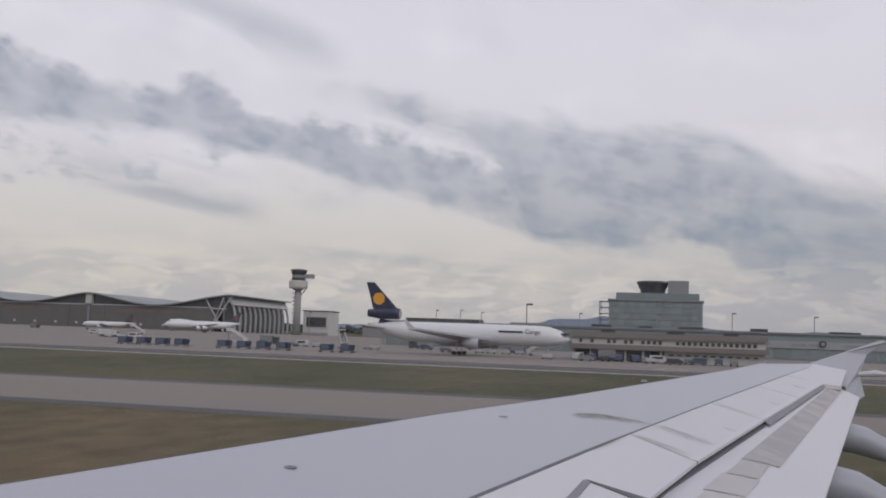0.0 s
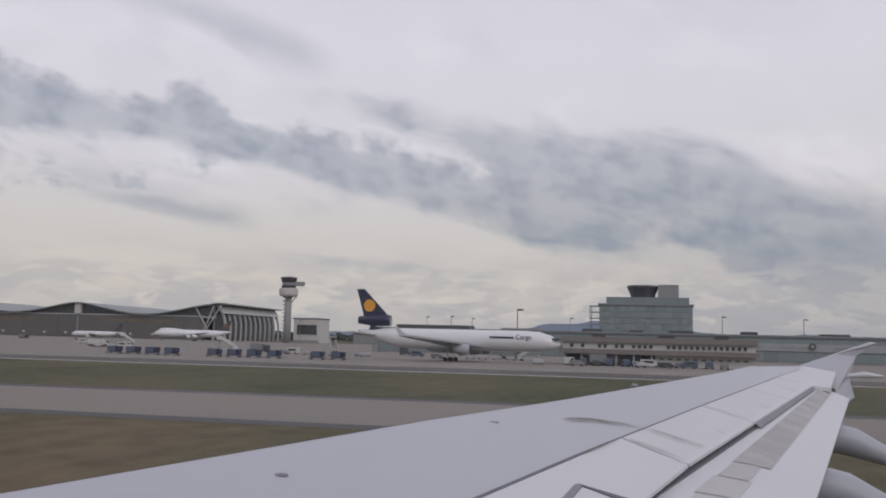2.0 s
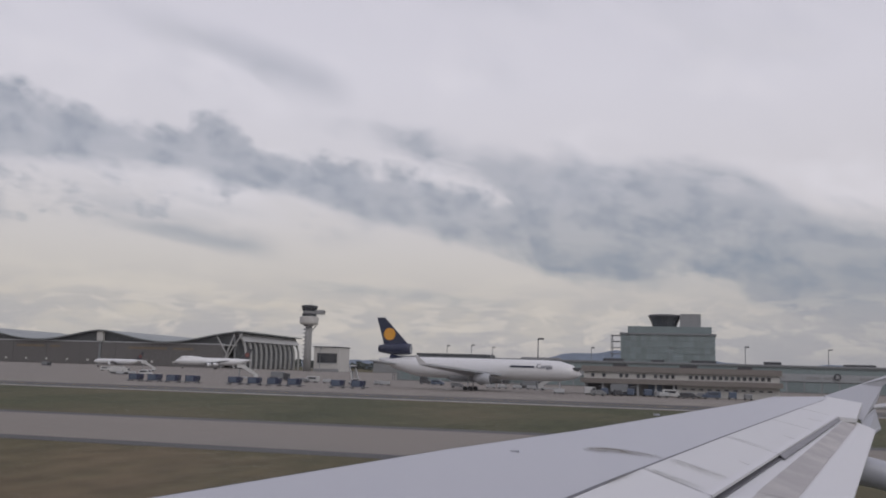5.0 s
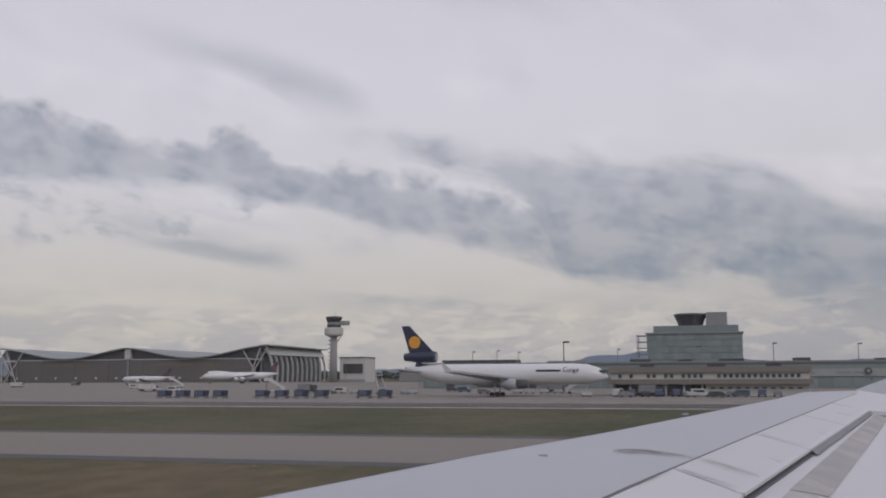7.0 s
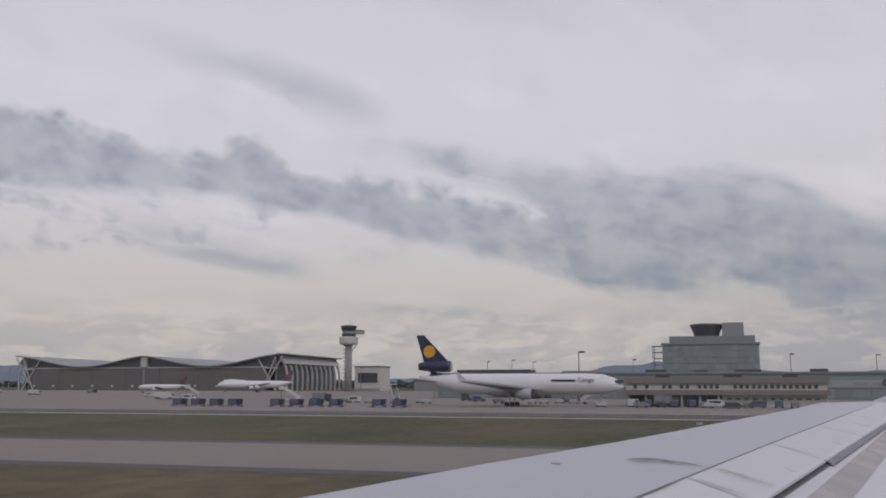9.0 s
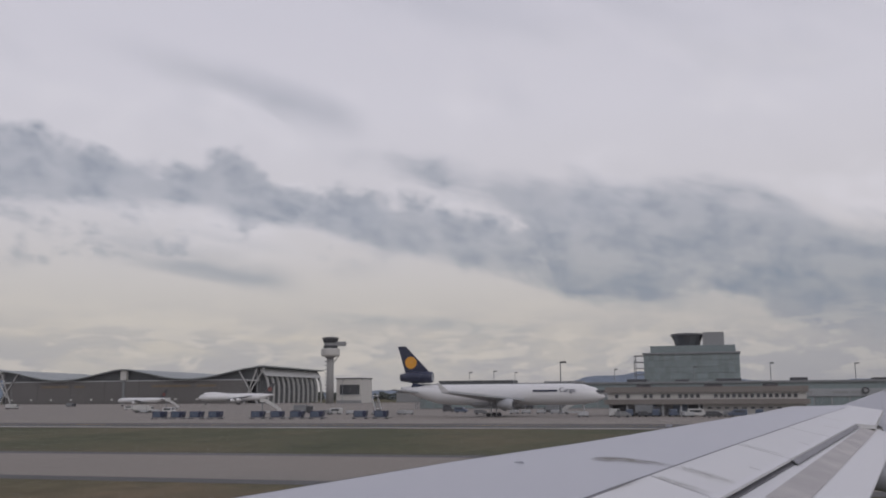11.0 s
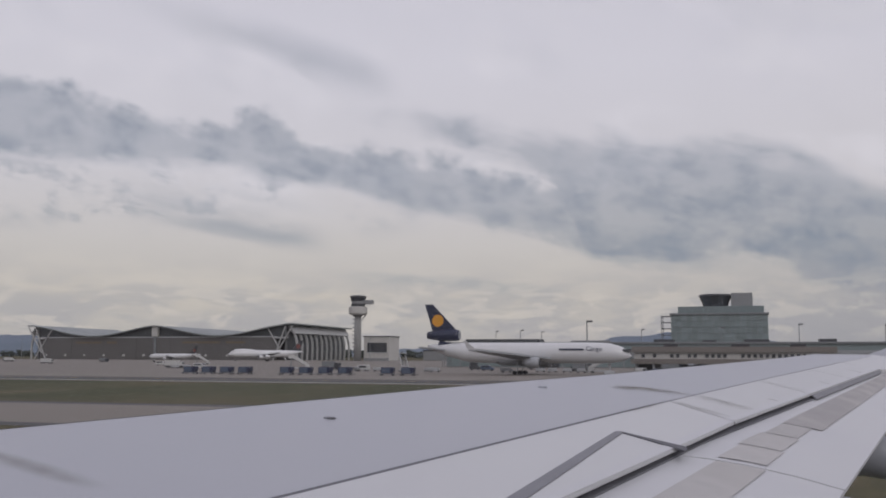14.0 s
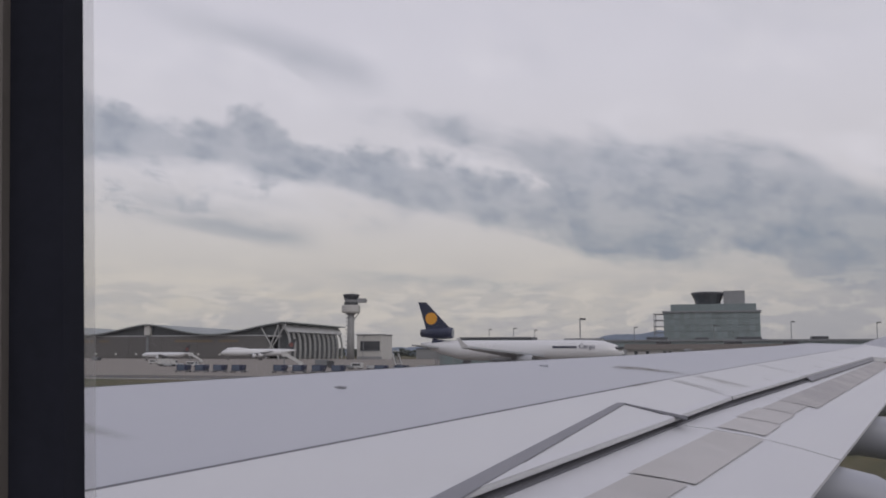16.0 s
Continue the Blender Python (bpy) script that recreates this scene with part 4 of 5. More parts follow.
        part("flank_wall", plate([(e + side * 1.25, 3, 0), (e + side * 1.25, D - 2, 0), (e + side * 1.25, D - 2, 36), (e + side * 1.25, 3, 37)], 0.6, (side, 0, 0)), HANGAR_DARK, hangar, "dark glazing behind the ribs")
        part("eaves_panel", plate([(e + side * 1.3, 0, 40.3), (e + side * 5.0, 0, 40.0), (e + side * 11.6, 0, 31.0), (e + side * 11.0, 0, 30.7), (e + side * 4.6, 0, 39.3), (e + side * 1.3, 0, 39.7)], D - 6, (0, 1, 0)), FENCE_GREY, hangar)
    return hangar


put(build_hangar(), -687, 971)


def build_control_tower():
    tower = empty("control_tower", "tall grey concrete airport control tower with glazed cab", "control tower")
    smoothed(part("shaft", tube([(0, 0, 2.0), (0, 0, 25), (0, 0, 52)], [4.2, 3.7, 3.4], 20), CONCRETE_WALL, tower))
    for k in range(11):
        part("stair_landing", box(-5.3, -3.2, -1.4, 1.4, 8 + k * 4, 9.1 + k * 4), STEEL_GREY, tower)
    part("drum", tube([(0, 0, 49.5), (0, 0, 51), (0, 0, 56.8), (0, 0, 57.6)], [8.6, 9.6, 9.6, 9.0], 28), WHITE_WALL, tower, "pale drum below the cab")
    part("drum_neck", tube([(0, 0, 47.5), (0, 0, 49.6)], [3.5, 6.0], 24), CONCRETE_WALL, tower)
    part("cab_base", tube([(0, 0, 57.6), (0, 0, 60.6)], [7.2, 7.4], 16), STEEL_DARK, tower)
    cab = part("cab", tube([(0, 0, 60.6), (0, 0, 63.2)], [6.6, 7.0], 16), GREY_WALL, tower)
    for k in range(16):
        a0, a1 = 2 * math.pi * (k + 0.06) / 16, 2 * math.pi * (k + 0.94) / 16
        outline = [(7.0 * math.cos(a0), 7.0 * math.sin(a0), 63.3), (7.0 * math.cos(a1), 7.0 * math.sin(a1), 63.3), (8.2 * math.cos(a1), 8.2 * math.sin(a1), 67.4), (8.2 * math.cos(a0), 8.2 * math.sin(a0), 67.4)]
        part("pane", plate(outline, -0.15, (math.cos((a0 + a1) / 2), math.sin((a0 + a1) / 2), 0)), DARK_GLASS, cab)
    part("cab_core", tube([(0, 0, 63.0), (0, 0, 67.4)], [3.0, 3.0], 12), STEEL_DARK, tower)
    part("cab_roof", tube([(0, 0, 67.4), (0, 0, 68.6), (0, 0, 69.4)], [8.6, 8.6, 5.0], 24), STEEL_DARK, tower, "dark overhanging cab roof")
    part("side_cabin", box(6.0, 16.0, -3.2, 3.2, 60.2, 64.6, bevel=0.3), GREY_WALL, tower, "grey side cabin jutting from the cab")
    part("side_cabin_window", box(15.9, 16.15, -2.8, 2.8, 61.6, 63.6), DARK_GLASS, tower)
    part("brace", tube([(3.2, 0, 43), (9.0, 0, 50.5)], [0.5, 0.5], 8), CONCRETE_WALL, tower)
    part("aerial", tube([(1.5, 0, 69), (1.5, 0, 75)], [0.14, 0.08], 6), STEEL_GREY, tower)
    return tower


put(build_control_tower(), -383, 886, -2.0, 14)


def build_hall(w, d, h, label, opening, paint=CONCRETE_WALL):
    hall = empty("service_hall", label, "hall")
    part("wall", box(-w / 2, w / 2, 0, d, 0, h, bevel=0.2), paint, hall)
    part("roof_edge", box(-w / 2 - 0.6, w / 2 + 0.6, -0.6, d + 0.6, h + 0.004, h + 1.0), STEEL_DARK, hall)
    if opening:
        part("glazing", box(-w * 0.36, w * 0.42, -0.25, 0.0, h * 0.36, h * 0.76), DARK_GLASS, hall, "broad dark glazed front")
        part("sill", box(-w * 0.38, w * 0.44, -0.5, -0.0, h * 0.33, h * 0.355), STEEL_LIGHT, hall)
        part("plinth", box(-w * 0.5 - 0.1, w * 0.5 + 0.1, -0.3, 0.0, 0, h * 0.12), GREY_WALL, hall, "grey plinth")
    return hall


put(build_hall(28, 30, 25, "pale service hall with broad dark glazing beside the tower", True, WHITE_WALL), -370, 905)
put(build_hall(74, 20, 11, "low grey flat-roofed hall beyond the apron", False, GREY_WALL), -318, 1010)

# ---- long glazed pier ----


def build_pier(length, height, depth, label, bays):
    pier = empty("terminal_pier", label, "terminal")
    part("core", box(0, length, 0.6, depth, 0, height - 0.8), GREY_WALL, pier)
    part("roof", box(-0.8, length + 0.8, -1.2, depth + 0.8, height - 0.8, height), STEEL_GREY, pier)
    part("upper_band", box(0, length, -0.2, 0.58, height - 3.6, height - 0.82), GREEN_GLASS, pier)
    part("white_band", box(0, length, -0.5, 0.56, height - 6.9, height - 3.62), PIER_BAND, pier, "pale band along the facade")
    part("base", box(0, length, 0.1, 0.58, 0, height - 6.92), GREY_WALL, pier)
    step = length / bays
    ref = None
    for k in range(bays):
        spot = pose((k + 0.5) * step, 0.0, 0.0)
        if ref is None:
            ref = part("pane", box(-step * 0.46, step * 0.46, -0.08, 0.09, 0.5, height - 7.2), GREEN_GLASS, pier)
            ref.matrix_basis = spot
        else:
            again(ref, "pane", pier, spot)
    ref = None
    for k in range(bays):
        spot = pose((k + 0.5) * step, 0.0, 0.0)
        if ref is None:
            ref = part("window_strip", box(-step * 0.4, step * 0.4, -0.62, -0.51, height - 5.8, height - 4.7), GREY_WALL, pier)
            ref.matrix_basis = spot
        elif k % 3 != 1:
            again(ref, "window_strip", pier, spot)
    return pier


pier = build_pier(330, 12.0, 26, "long low terminal pier with pale bands and green glazing", 46)
put(pier, -141, 436)
for x in (25, 53, 105, 152, 200, 260):
    bm = bmesh.new()
    bmesh.ops.create_cone(bm, cap_ends=True, segments=20, radius1=1.5, radius2=1.5, depth=0.5)
    sign = part("gate_roundel", bm, STEEL_DARK, pier, "dark round gate sign")
    sign.matrix_basis = pose(x, -0.9, 7.4, 90, 0, 0)
    bm = bmesh.new()
    bmesh.ops.create_cone(bm, cap_ends=True, segments=16, radius1=0.8, radius2=0.8, depth=0.2)
    part("roundel_face", bm, GREY_WALL, sign).matrix_basis = pose(0, 0, 0.36)
part("plant_room", box(8, 45, 6, 18, 12.01, 13.6, bevel=0.1), HANGAR_DARK, pier, "dark plant room on the roof")
part("plant_room", box(60, 78, 8, 18, 12.01, 12.9, bevel=0.1), GREY_WALL, pier)
for x, w, h in ((99, 9, 1.3), (121, 6, 1.0), (139, 11, 1.2), (171, 7, 1.4), (205, 12, 1.0)):
    part("plant_room", box(x, x + w, 8, 18, 12.01, 12.01 + h, bevel=0.1), STEEL_DARK, pier)
for x in (12, 47, 52, 118):
    part("ground_door", box(x, x + 4.0, -0.3, 0.0, 0.05, 4.2), STEEL_DARK, pier)

# ---- two-storey service building in front of the pier ----


def build_service_building():
    b = empty("service_building", "brown and white two-storey apron building with open bays", "building")
    L, D, H = 54, 16, 8.2
    part("core", box(0, L, 3.5, D, 0, H - 0.9), GREY_WALL, b)
    part("roof", box(-0.6, L + 0.6, -0.6, D + 0.6, H - 1.6, H), BROWN_ROOF, b, "brown flat roof fascia")
    part("upper_wall", box(0, L, 0.2, 3.48, H - 3.5, H - 1.62), WHITE_WALL, b, "white upper storey")
    part("canopy", box(-0.8, L + 0.8, -1.6, 3.4, H - 4.9, H - 3.52), BROWN_ROOF, b, "brown canopy above the bays")
    part("lower_wall", box(26.5, L, 0.4, 3.46, 0, H - 4.92), WHITE_WALL, b, "white ground floor wall")
    ref = None
    for k in range(31):
        spot = pose(2.6 + k * 1.62, 0, 0)
        if k in (1, 3, 4, 7, 10, 15, 16):
            continue
        if ref is None:
            ref = part("window", box(-0.46, 0.46, 0.05, 0.22, H - 3.1, H - 2.05), DARK_GLASS, b)
            ref.matrix_basis = spot
        else:
            again(ref, "window", b, spot)
    ref = None
    for k in range(11):
        spot = pose(28.4 + k * 2.3, 0, 0)
        if ref is None:
            ref = part("slot_window", box(-0.62, 0.62, 0.25, 0.42, 2.05, 2.45), DARK_GLASS, b)
            ref.matrix_basis = spot
        else:
            again(ref, "slot_window", b, spot)
    for k in range(6):
        x = 0.3 + k * 5.0
        part("bay_pillar", box(x, x + 0.5, -0.6, 0.0, 0, H - 4.92), STEEL_LIGHT, b)
    for k in (0, 2, 4, 5):
        part("bay_door", box(1.0 + k * 4.3, 4.9 + k * 4.3, 3.2, 3.45, 0, 3.1), BLUE if k in (2, 4) else STEEL_DARK, b, "roller door at the back of a bay")
    for x, w in ((8, 4), (27, 5), (43, 4)):
        part("roof_unit", box(x, x + w, 4, 9, H + 0.002, H + 0.8, bevel=0.1), STEEL_DARK, b)
    return b


put(build_service_building(), -31.6, 275)

# ---- masts ----


def build_mast(height, heads, label):
    mast = empty("light_mast", label, "light mast", "apron light masts")
    part("pole", tube([(0, 0, 0), (0, 0, height)], [0.28, 0.16], 10), STEEL_GREY, mast)
    part("foot", tube([(0, 0, 0), (0, 0, 0.5)], [0.55, 0.45], 10), CONCRETE_WALL, mast)
    part("cross_arm", box(-0.3, 1.9, -0.12, 0.12, height - 0.2, height + 0.05), STEEL_GREY, mast)
    for k in range(heads):
        x = 0.2 + 1.4 * k / max(1, heads - 1)
        part("lamp_head", box(x - 0.26, x + 0.26, -0.45, 0.2, height + 0.05, height + 0.38, bevel=0.05), STEEL_DARK, mast)
    return mast


mast = build_mast(20, 3, "slim grey apron light mast with a short head")
put(mast, -123.8, 520, 0, 20)
for u, v, turn in ((-143.5, 540, 50), (-120.1, 560, 10), (-55.7, 520, 30), (-13.2, 500, 15), (21.9, 450, 30), (60, 470, 0), (110, 480, 20), (170, 500, 0), (230, 480, 35), (-300, 720, 10), (-560, 640, 0), (-640, 700, 20), (-900, 620, 30)):
    copy_thing(mast, AIRFIELD @ pose(u, v, 0, 0, 0, turn))
put(build_mast(16.5, 4, "dark floodlight mast standing on the apron"), -49.3, 300, 0, 15)

lattice = empty("lattice_mast", "square steel lattice mast beside the pier", "lattice mast")
for sx_, sy_ in ((-1.6, -1.6), (1.6, -1.6), (1.6, 1.6), (-1.6, 1.6)):
    part("leg", tube([(sx_, sy_, 0), (sx_, sy_, 17.5)], [0.2, 0.2], 6), STEEL_GREY, lattice)
for k in range(6):
    z = 2.6 + k * 2.9
    for a, b in (((-1.6, -1.6), (1.6, -1.6)), ((1.6, -1.6), (1.6, 1.6)), ((1.6, 1.6), (-1.6, 1.6)), ((-1.6, 1.6), (-1.6, -1.6))):
        part("brace", tube([(*a, z), (*b, z)], [0.12, 0.12], 5), STEEL_GREY, lattice)
part("platform", box(-2.0, 2.0, -2.0, 2.0, 17.4, 17.7), STEEL_GREY, lattice)
put(lattice, -139, 430)

# ---- fuel tanks ----


def build_tank(r, h, label):
    tank = empty("fuel_tank", label, "storage tank", "white fuel tanks")
    smoothed(part("shell", tube([(0, 0, 0), (0, 0, h)], [r, r], 40), TANK_WHITE, tank))
    smoothed(part("roof", tube([(0, 0, h + 0.004), (0, 0, h + r * 0.09), (0, 0, h + r * 0.13)], [r + 0.2, r * 0.6, 0.4], 40), TANK_WHITE, tank))
    part("rim_rail", tube([(0, 0, h - 0.5), (0, 0, h - 0.1)], [r + 0.35, r + 0.35], 40, cap=False), STEEL_GREY, tank)
    for k in range(9):
        a0, a1 = -1.9 + k * 0.09, -1.9 + (k + 1) * 0.09
        part("stair_flight", tube([((r + 0.8) * math.cos(a0), (r + 0.8) * math.sin(a0), h * k / 9), ((r + 0.8) * math.cos(a1), (r + 0.8) * math.sin(a1), h * (k + 1) / 9)], [0.45, 0.45], 6), STEEL_GREY, tank)
    return tank


big = build_tank(22, 24, "large white cylindrical fuel tank with domed roof")
put(big, -1010, 860)
for u, v in ((-1062, 872), (-960, 905), (-1115, 850)):
    copy_thing(big, AIRFIELD @ pose(u, v, 0, 0, 0, 20))
small = build_tank(17, 14, "lower white cylindrical fuel tank with domed roof")
put(small, -1175, 880)
for u, v in ((-1215, 900), (-1255, 915), (-905, 880)):
    copy_thing(small, AIRFIELD @ pose(u, v, 0, 0, 0, -10))
sign = part("tank_emblem", plate([(-3.5, -22.6, 13), (-1.0, -22.7, 15.2), (-2.6, -22.6, 18.5), (0.3, -22.7, 16.5), (3.6, -22.6, 17.6), (1.6, -22.7, 14.6), (2.6, -22.6, 11.6), (0.1, -22.7, 13.4)], 0.2, (0, -1, 0)), STEEL_DARK, big, "dark spiky emblem on the tank")
wood("tank_shrubs", -1120, -930, 800, 812, 26, 9, 8, "dark round shrubs before the fuel tanks")
put(build_hall(46, 14, 9, "low white flat-roofed hall before the tanks", True, WHITE_WALL), -1130, 800)

# ---- office block with a rooftop ramp-control cab ----


def build_office():
    o = empty("office_block", "green glass office block with a dark rooftop control cab", "office building")
    W, D, H = 54, 34, 30
    part("core", box(-W / 2 + 0.6, W / 2 - 0.6, 0.6, D - 0.6, 0, H - 0.4), GREY_WALL, o)
    part("roof_slab", box(-W / 2 - 0.6, W / 2 + 0.6, -0.6, D + 0.6, H - 0.4, H + 0.6), STEEL_GREY, o)
    part("setback_floor", box(-W / 2 + 4, W / 2 - 2, 3, D - 3, H + 0.6, H + 4.6), GREEN_GLASS, o)
    ref = None
    for floor in range(8):
        for k in range(18):
            spot = pose(-W / 2 + 1.5 + k * 3.0, 0.0, 0.3 + floor * 3.68)
            if ref is None:
                ref = part("pane", box(-1.42, 1.42, 0.2, 0.55, 0, 3.5), GREEN_GLASS, o)
                ref.matrix_basis = spot
            else:
                again(ref, "pane", o, spot)
    for floor in range(8):
        part("balcony", box(-W / 2 - 6, -W / 2 + 0.4, 2, 14, 3.2 + floor * 3.68, 3.5 + floor * 3.68), STEEL_GREY, o)
    for x, y in ((-W / 2 - 5.6, 2.4), (-W / 2 - 5.6, 13.4)):
        part("stair_post", tube([(x, y, 0), (x, y, H - 1)], [0.22, 0.22], 8), STEEL_GREY, o)
    cab = part("rooftop_cab", tube([(-2, 14, H + 4.62), (-2, 14, H + 7), (-2, 14, H + 11)], [7.0, 7.6, 9.4], 14), DARK_GLASS, o, "dark flared control cab on the roof")
    part("cab_roof", tube([(-2, 14, H + 11.01), (-2, 14, H + 12)], [9.9, 9.2], 14), STEEL_DARK, cab)
    part("lift_shaft", box(7, 19, 8, 20, H + 4.62, H + 12.5, bevel=0.2), GREY_WALL, o, "pale lift shaft beside the cab")
    return o


put(build_office(), -16, 560)


def build_terminal_block(length, label):
    t = empty("terminal_building", label, "terminal")
    part("hall", box(0, length, 14, 70, 0, 19), GREY_WALL, t)
    outline = [(0, 10, 19.0), (length * 0.5, 10, 23.5), (length, 10, 19.0), (length, 10, 20.2), (length * 0.5, 10, 25.0), (0, 10, 20.2)]
    part("roof", plate(outline, 64, (0, 1, 0)), STEEL_GREY, t, "long shallow grey roof")
    bays = int(length / 26)
    for k in range(bays):
        x = 4 + k * 26
        block = part("gate_block", box(x, x + 17, 0, 13.9, 0, 13.5, bevel=0.15), WHITE_WALL, t, "pale concrete gate block")
        for n in range(3):
            part("gate_window", box(x + 1.6 + n * 5, x + 5.4 + n * 5, -0.2, 0.0, 7.2, 9.6), DARK_GLASS, block)
        part("gate_opening", box(x + 3, x + 13, -0.2, 0.0, 0.2, 4.6), STEEL_DARK, block)
        part("link", box(x + 17.3, x + 25.7, 5, 13.8, 0, 10.5), GREEN_GLASS, t)
    return t


put(build_terminal_block(290, "pale concrete terminal with gate blocks and long grey roof"), 390, 640)
brick = empty("brick_hall", "long red-brown brick hall with latticed openings", "hall")
part("wall", box(0, 130, 0, 30, 0, 9.5), RED_BRICK, brick)
part("roof_edge", box(-0.5, 130.5, -0.5, 30.5, 9.504, 10.3), BROWN_ROOF, brick)
for k in range(20):
    part("lattice_opening", box(3 + k * 6.2, 7.6 + k * 6.2, -0.2, 0.0, 1.0, 6.0), GREY_WALL, brick)
put(brick, 770, 330)
fence = empty("blast_fence", "long low faded blue jet blast fence", "fence")
for k in range(40):
    part("fence_panel", plate([(k * 6, 0, 0), (k * 6 + 5.8, 0, 0), (k * 6 + 5.8, 1.4, 3.4), (k * 6, 1.4, 3.4)], 0.2, (0, 1, 0)), BLUE, fence)
put(fence, 330, 430)

# ---- parked and taxiing aircraft ----


def build_airliner(name, label, L, r, span, fin_paint, fin_spot, engines=2, tail_engine=False, hump=False, nose_h=None, title=False, winglets=False):
    """Nose towards +x, wheels on the ground."""
    a = empty(name, label, "airliner")
    zc = r + 2.4 * (L / 60) + 0.9
    xs = [0.5, 0.485, 0.455, 0.40, 0.33, 0.1, -0.2, -0.3, -0.40, -0.47, -0.5]
    rad = [0.06, 0.36, 0.70, 0.95, 1.0, 1.0, 1.0, 0.94, 0.62, 0.28, 0.10]
    lift = [-0.30, -0.24, -0.12, -0.02, 0, 0, 0, 0.06, 0.34, 0.58, 0.70]
    smoothed(part("fuselage", tube([(x * L, 0, zc + z * r) for x, z in zip(xs, lift)], [r * k for k in rad], 24), PLANE_WHITE, a))
    smoothed(part("belly_fairing", tube([(0.14 * L, 0, zc - r * 0.45), (0.08 * L, 0, zc - r * 0.5), (-0.12 * L, 0, zc - r * 0.5), (-0.18 * L, 0, zc - r * 0.4)], [r * 0.4, r * 0.75, r * 0.75, r * 0.4], 16), PLANE_GREY, a))
    if hump:
        smoothed(part("upper_deck", tube([(0.46 * L, 0, zc + r * 0.3), (0.42 * L, 0, zc + r * 0.62), (0.30 * L, 0, zc + r * 0.72), (0.16 * L, 0, zc + r * 0.55), (0.08 * L, 0, zc + r * 0.25)], [r * 0.3, r * 0.62, r * 0.70, r * 0.62, r * 0.4], 20), PLANE_WHITE, a))
    cz = zc + (0.98 * r if hump else 0.22 * r)
    cx = L * (0.425 if hump else 0.462)
    part("cockpit_window", box(cx, cx + 0.035 * L, -r * 0.52, r * 0.52, cz - 0.1 * r, cz + 0.14 * r), DARK_GLASS, a)
    for side in (-1, 1):
        s, t = r * 0.9 * side, span / 2 * side
        zw = zc - r * 0.45
        outline = [(0.13 * L, s, zw), (-0.05 * L, s, zw), (-0.165 * L, t, zw + 0.045 * span), (-0.125 * L, t, zw + 0.045 * span)]
        w = part("wing", slab(outline if side > 0 else outline[::-1], 0.5), PLANE_GREY, a)
        if winglets:
            part("winglet", plate([(-0.125 * L, t, zw + 0.045 * span - 0.3), (-0.165 * L, t, zw + 0.045 * span - 0.3), (-0.185 * L, t + side * 0.6, zw + 0.045 * span + 2.2), (-0.172 * L, t + side * 0.6, zw + 0.045 * span + 2.2)], 0.15, (0, 1, 0)), PLANE_WHITE, w)
        for n in range(engines // 2):
            ye = side * span * (0.17 + 0.14 * n)
            xe, ze = 0.07 * L - 0.065 * L * n, zw - 0.62 * r + 0.05 * abs(ye)
            e = smoothed(part("engine", tube([(xe + 1.6, ye, ze), (xe + 1.4, ye, ze), (xe, ye, ze), (xe - 2.0, ye, ze), (xe - 3.2, ye, ze)], [r * 0.40, r * 0.48, r * 0.52, r * 0.42, r * 0.22], 18), PLANE_WHITE if not winglets else PLANE_GREY, a))
            part("intake", tube([(xe + 1.62, ye, ze), (xe + 1.55, ye, ze)], [r * 0.36, r * 0.36], 16), STEEL_DARK, e)
            part("pylon", plate([(xe + 0.8, ye, ze + r * 0.4), (xe - 3.0, ye, ze + r * 0.2), (xe - 3.4, ye, zw + 0.1), (xe - 0.4, ye, zw + 0.1)], 0.2, (0, 1, 0)), PLANE_GREY, e)
        zt = zc + r * (0.35 if not tail_engine else 0.3)
        outline = [(-0.39 * L, side * r * 0.4, zt), (-0.455 * L, side * r * 0.4, zt), (-0.50 * L, side * span * 0.17, zt + 0.8), (-0.475 * L, side * span * 0.17, zt + 0.8)]
        part("tailplane", slab(outline if side > 0 else outline[::-1], 0.3), PLANE_WHITE if not tail_engine else PLANE_GREY, a)
    fh = 0.15 * L
    base = zc + r * 0.72 + (r * 1.1 if tail_engine else 0)
    fin = part("fin", plate([(-0.33 * L, -0.2, base), (-0.47 * L, -0.2, base), (-0.515 * L, -0.2, base + fh), (-0.475 * L, -0.2, base + fh)], 0.4, (0, 1, 0)), fin_paint, a, "coloured tail fin")
    if fin_spot:
        for y in (-0.26, 0.26):
            bm = bmesh.new()
            bmesh.ops.create_cone(bm, cap_ends=True, segments=24, radius1=fh * 0.20, radius2=fh * 0.20, depth=0.08)
            part("fin_disc", bm, fin_spot, fin, "plain orange-yellow disc").matrix_basis = pose(-0.447 * L, y, base + fh * 0.46, 90, 0, 0)
    if tail_engine:
        e = smoothed(part("tail_engine", tube([(-0.335 * L, 0, base - 0.2), (-0.35 * L, 0, base - 0.2), (-0.43 * L, 0, base - 0.2), (-0.50 * L, 0, base - 0.2)], [1.5, 1.75, 1.8, 1.1], 18), fin_paint, a, "navy engine under the fin"))
        part("intake", tube([(-0.3345 * L, 0, base - 0.2), (-0.336 * L, 0, base - 0.2)], [1.3, 1.3], 16), PLANE_GREY, e)
        part("rear_fuselage_stand", tube([(-0.36 * L, 0, zc + r * 0.5), (-0.44 * L, 0, zc + r * 0.9)], [1.3, 1.0], 12), fin_paint, a)
    for gx, gy in ((0.40 * L, 0), (-0.03 * L, r * 1.1), (-0.03 * L, -r * 1.1)):
        leg = part("gear_leg", tube([(gx, gy, zc - r * 0.7), (gx, gy, 0.6)], [0.2, 0.15], 8), STEEL_LIGHT, a)
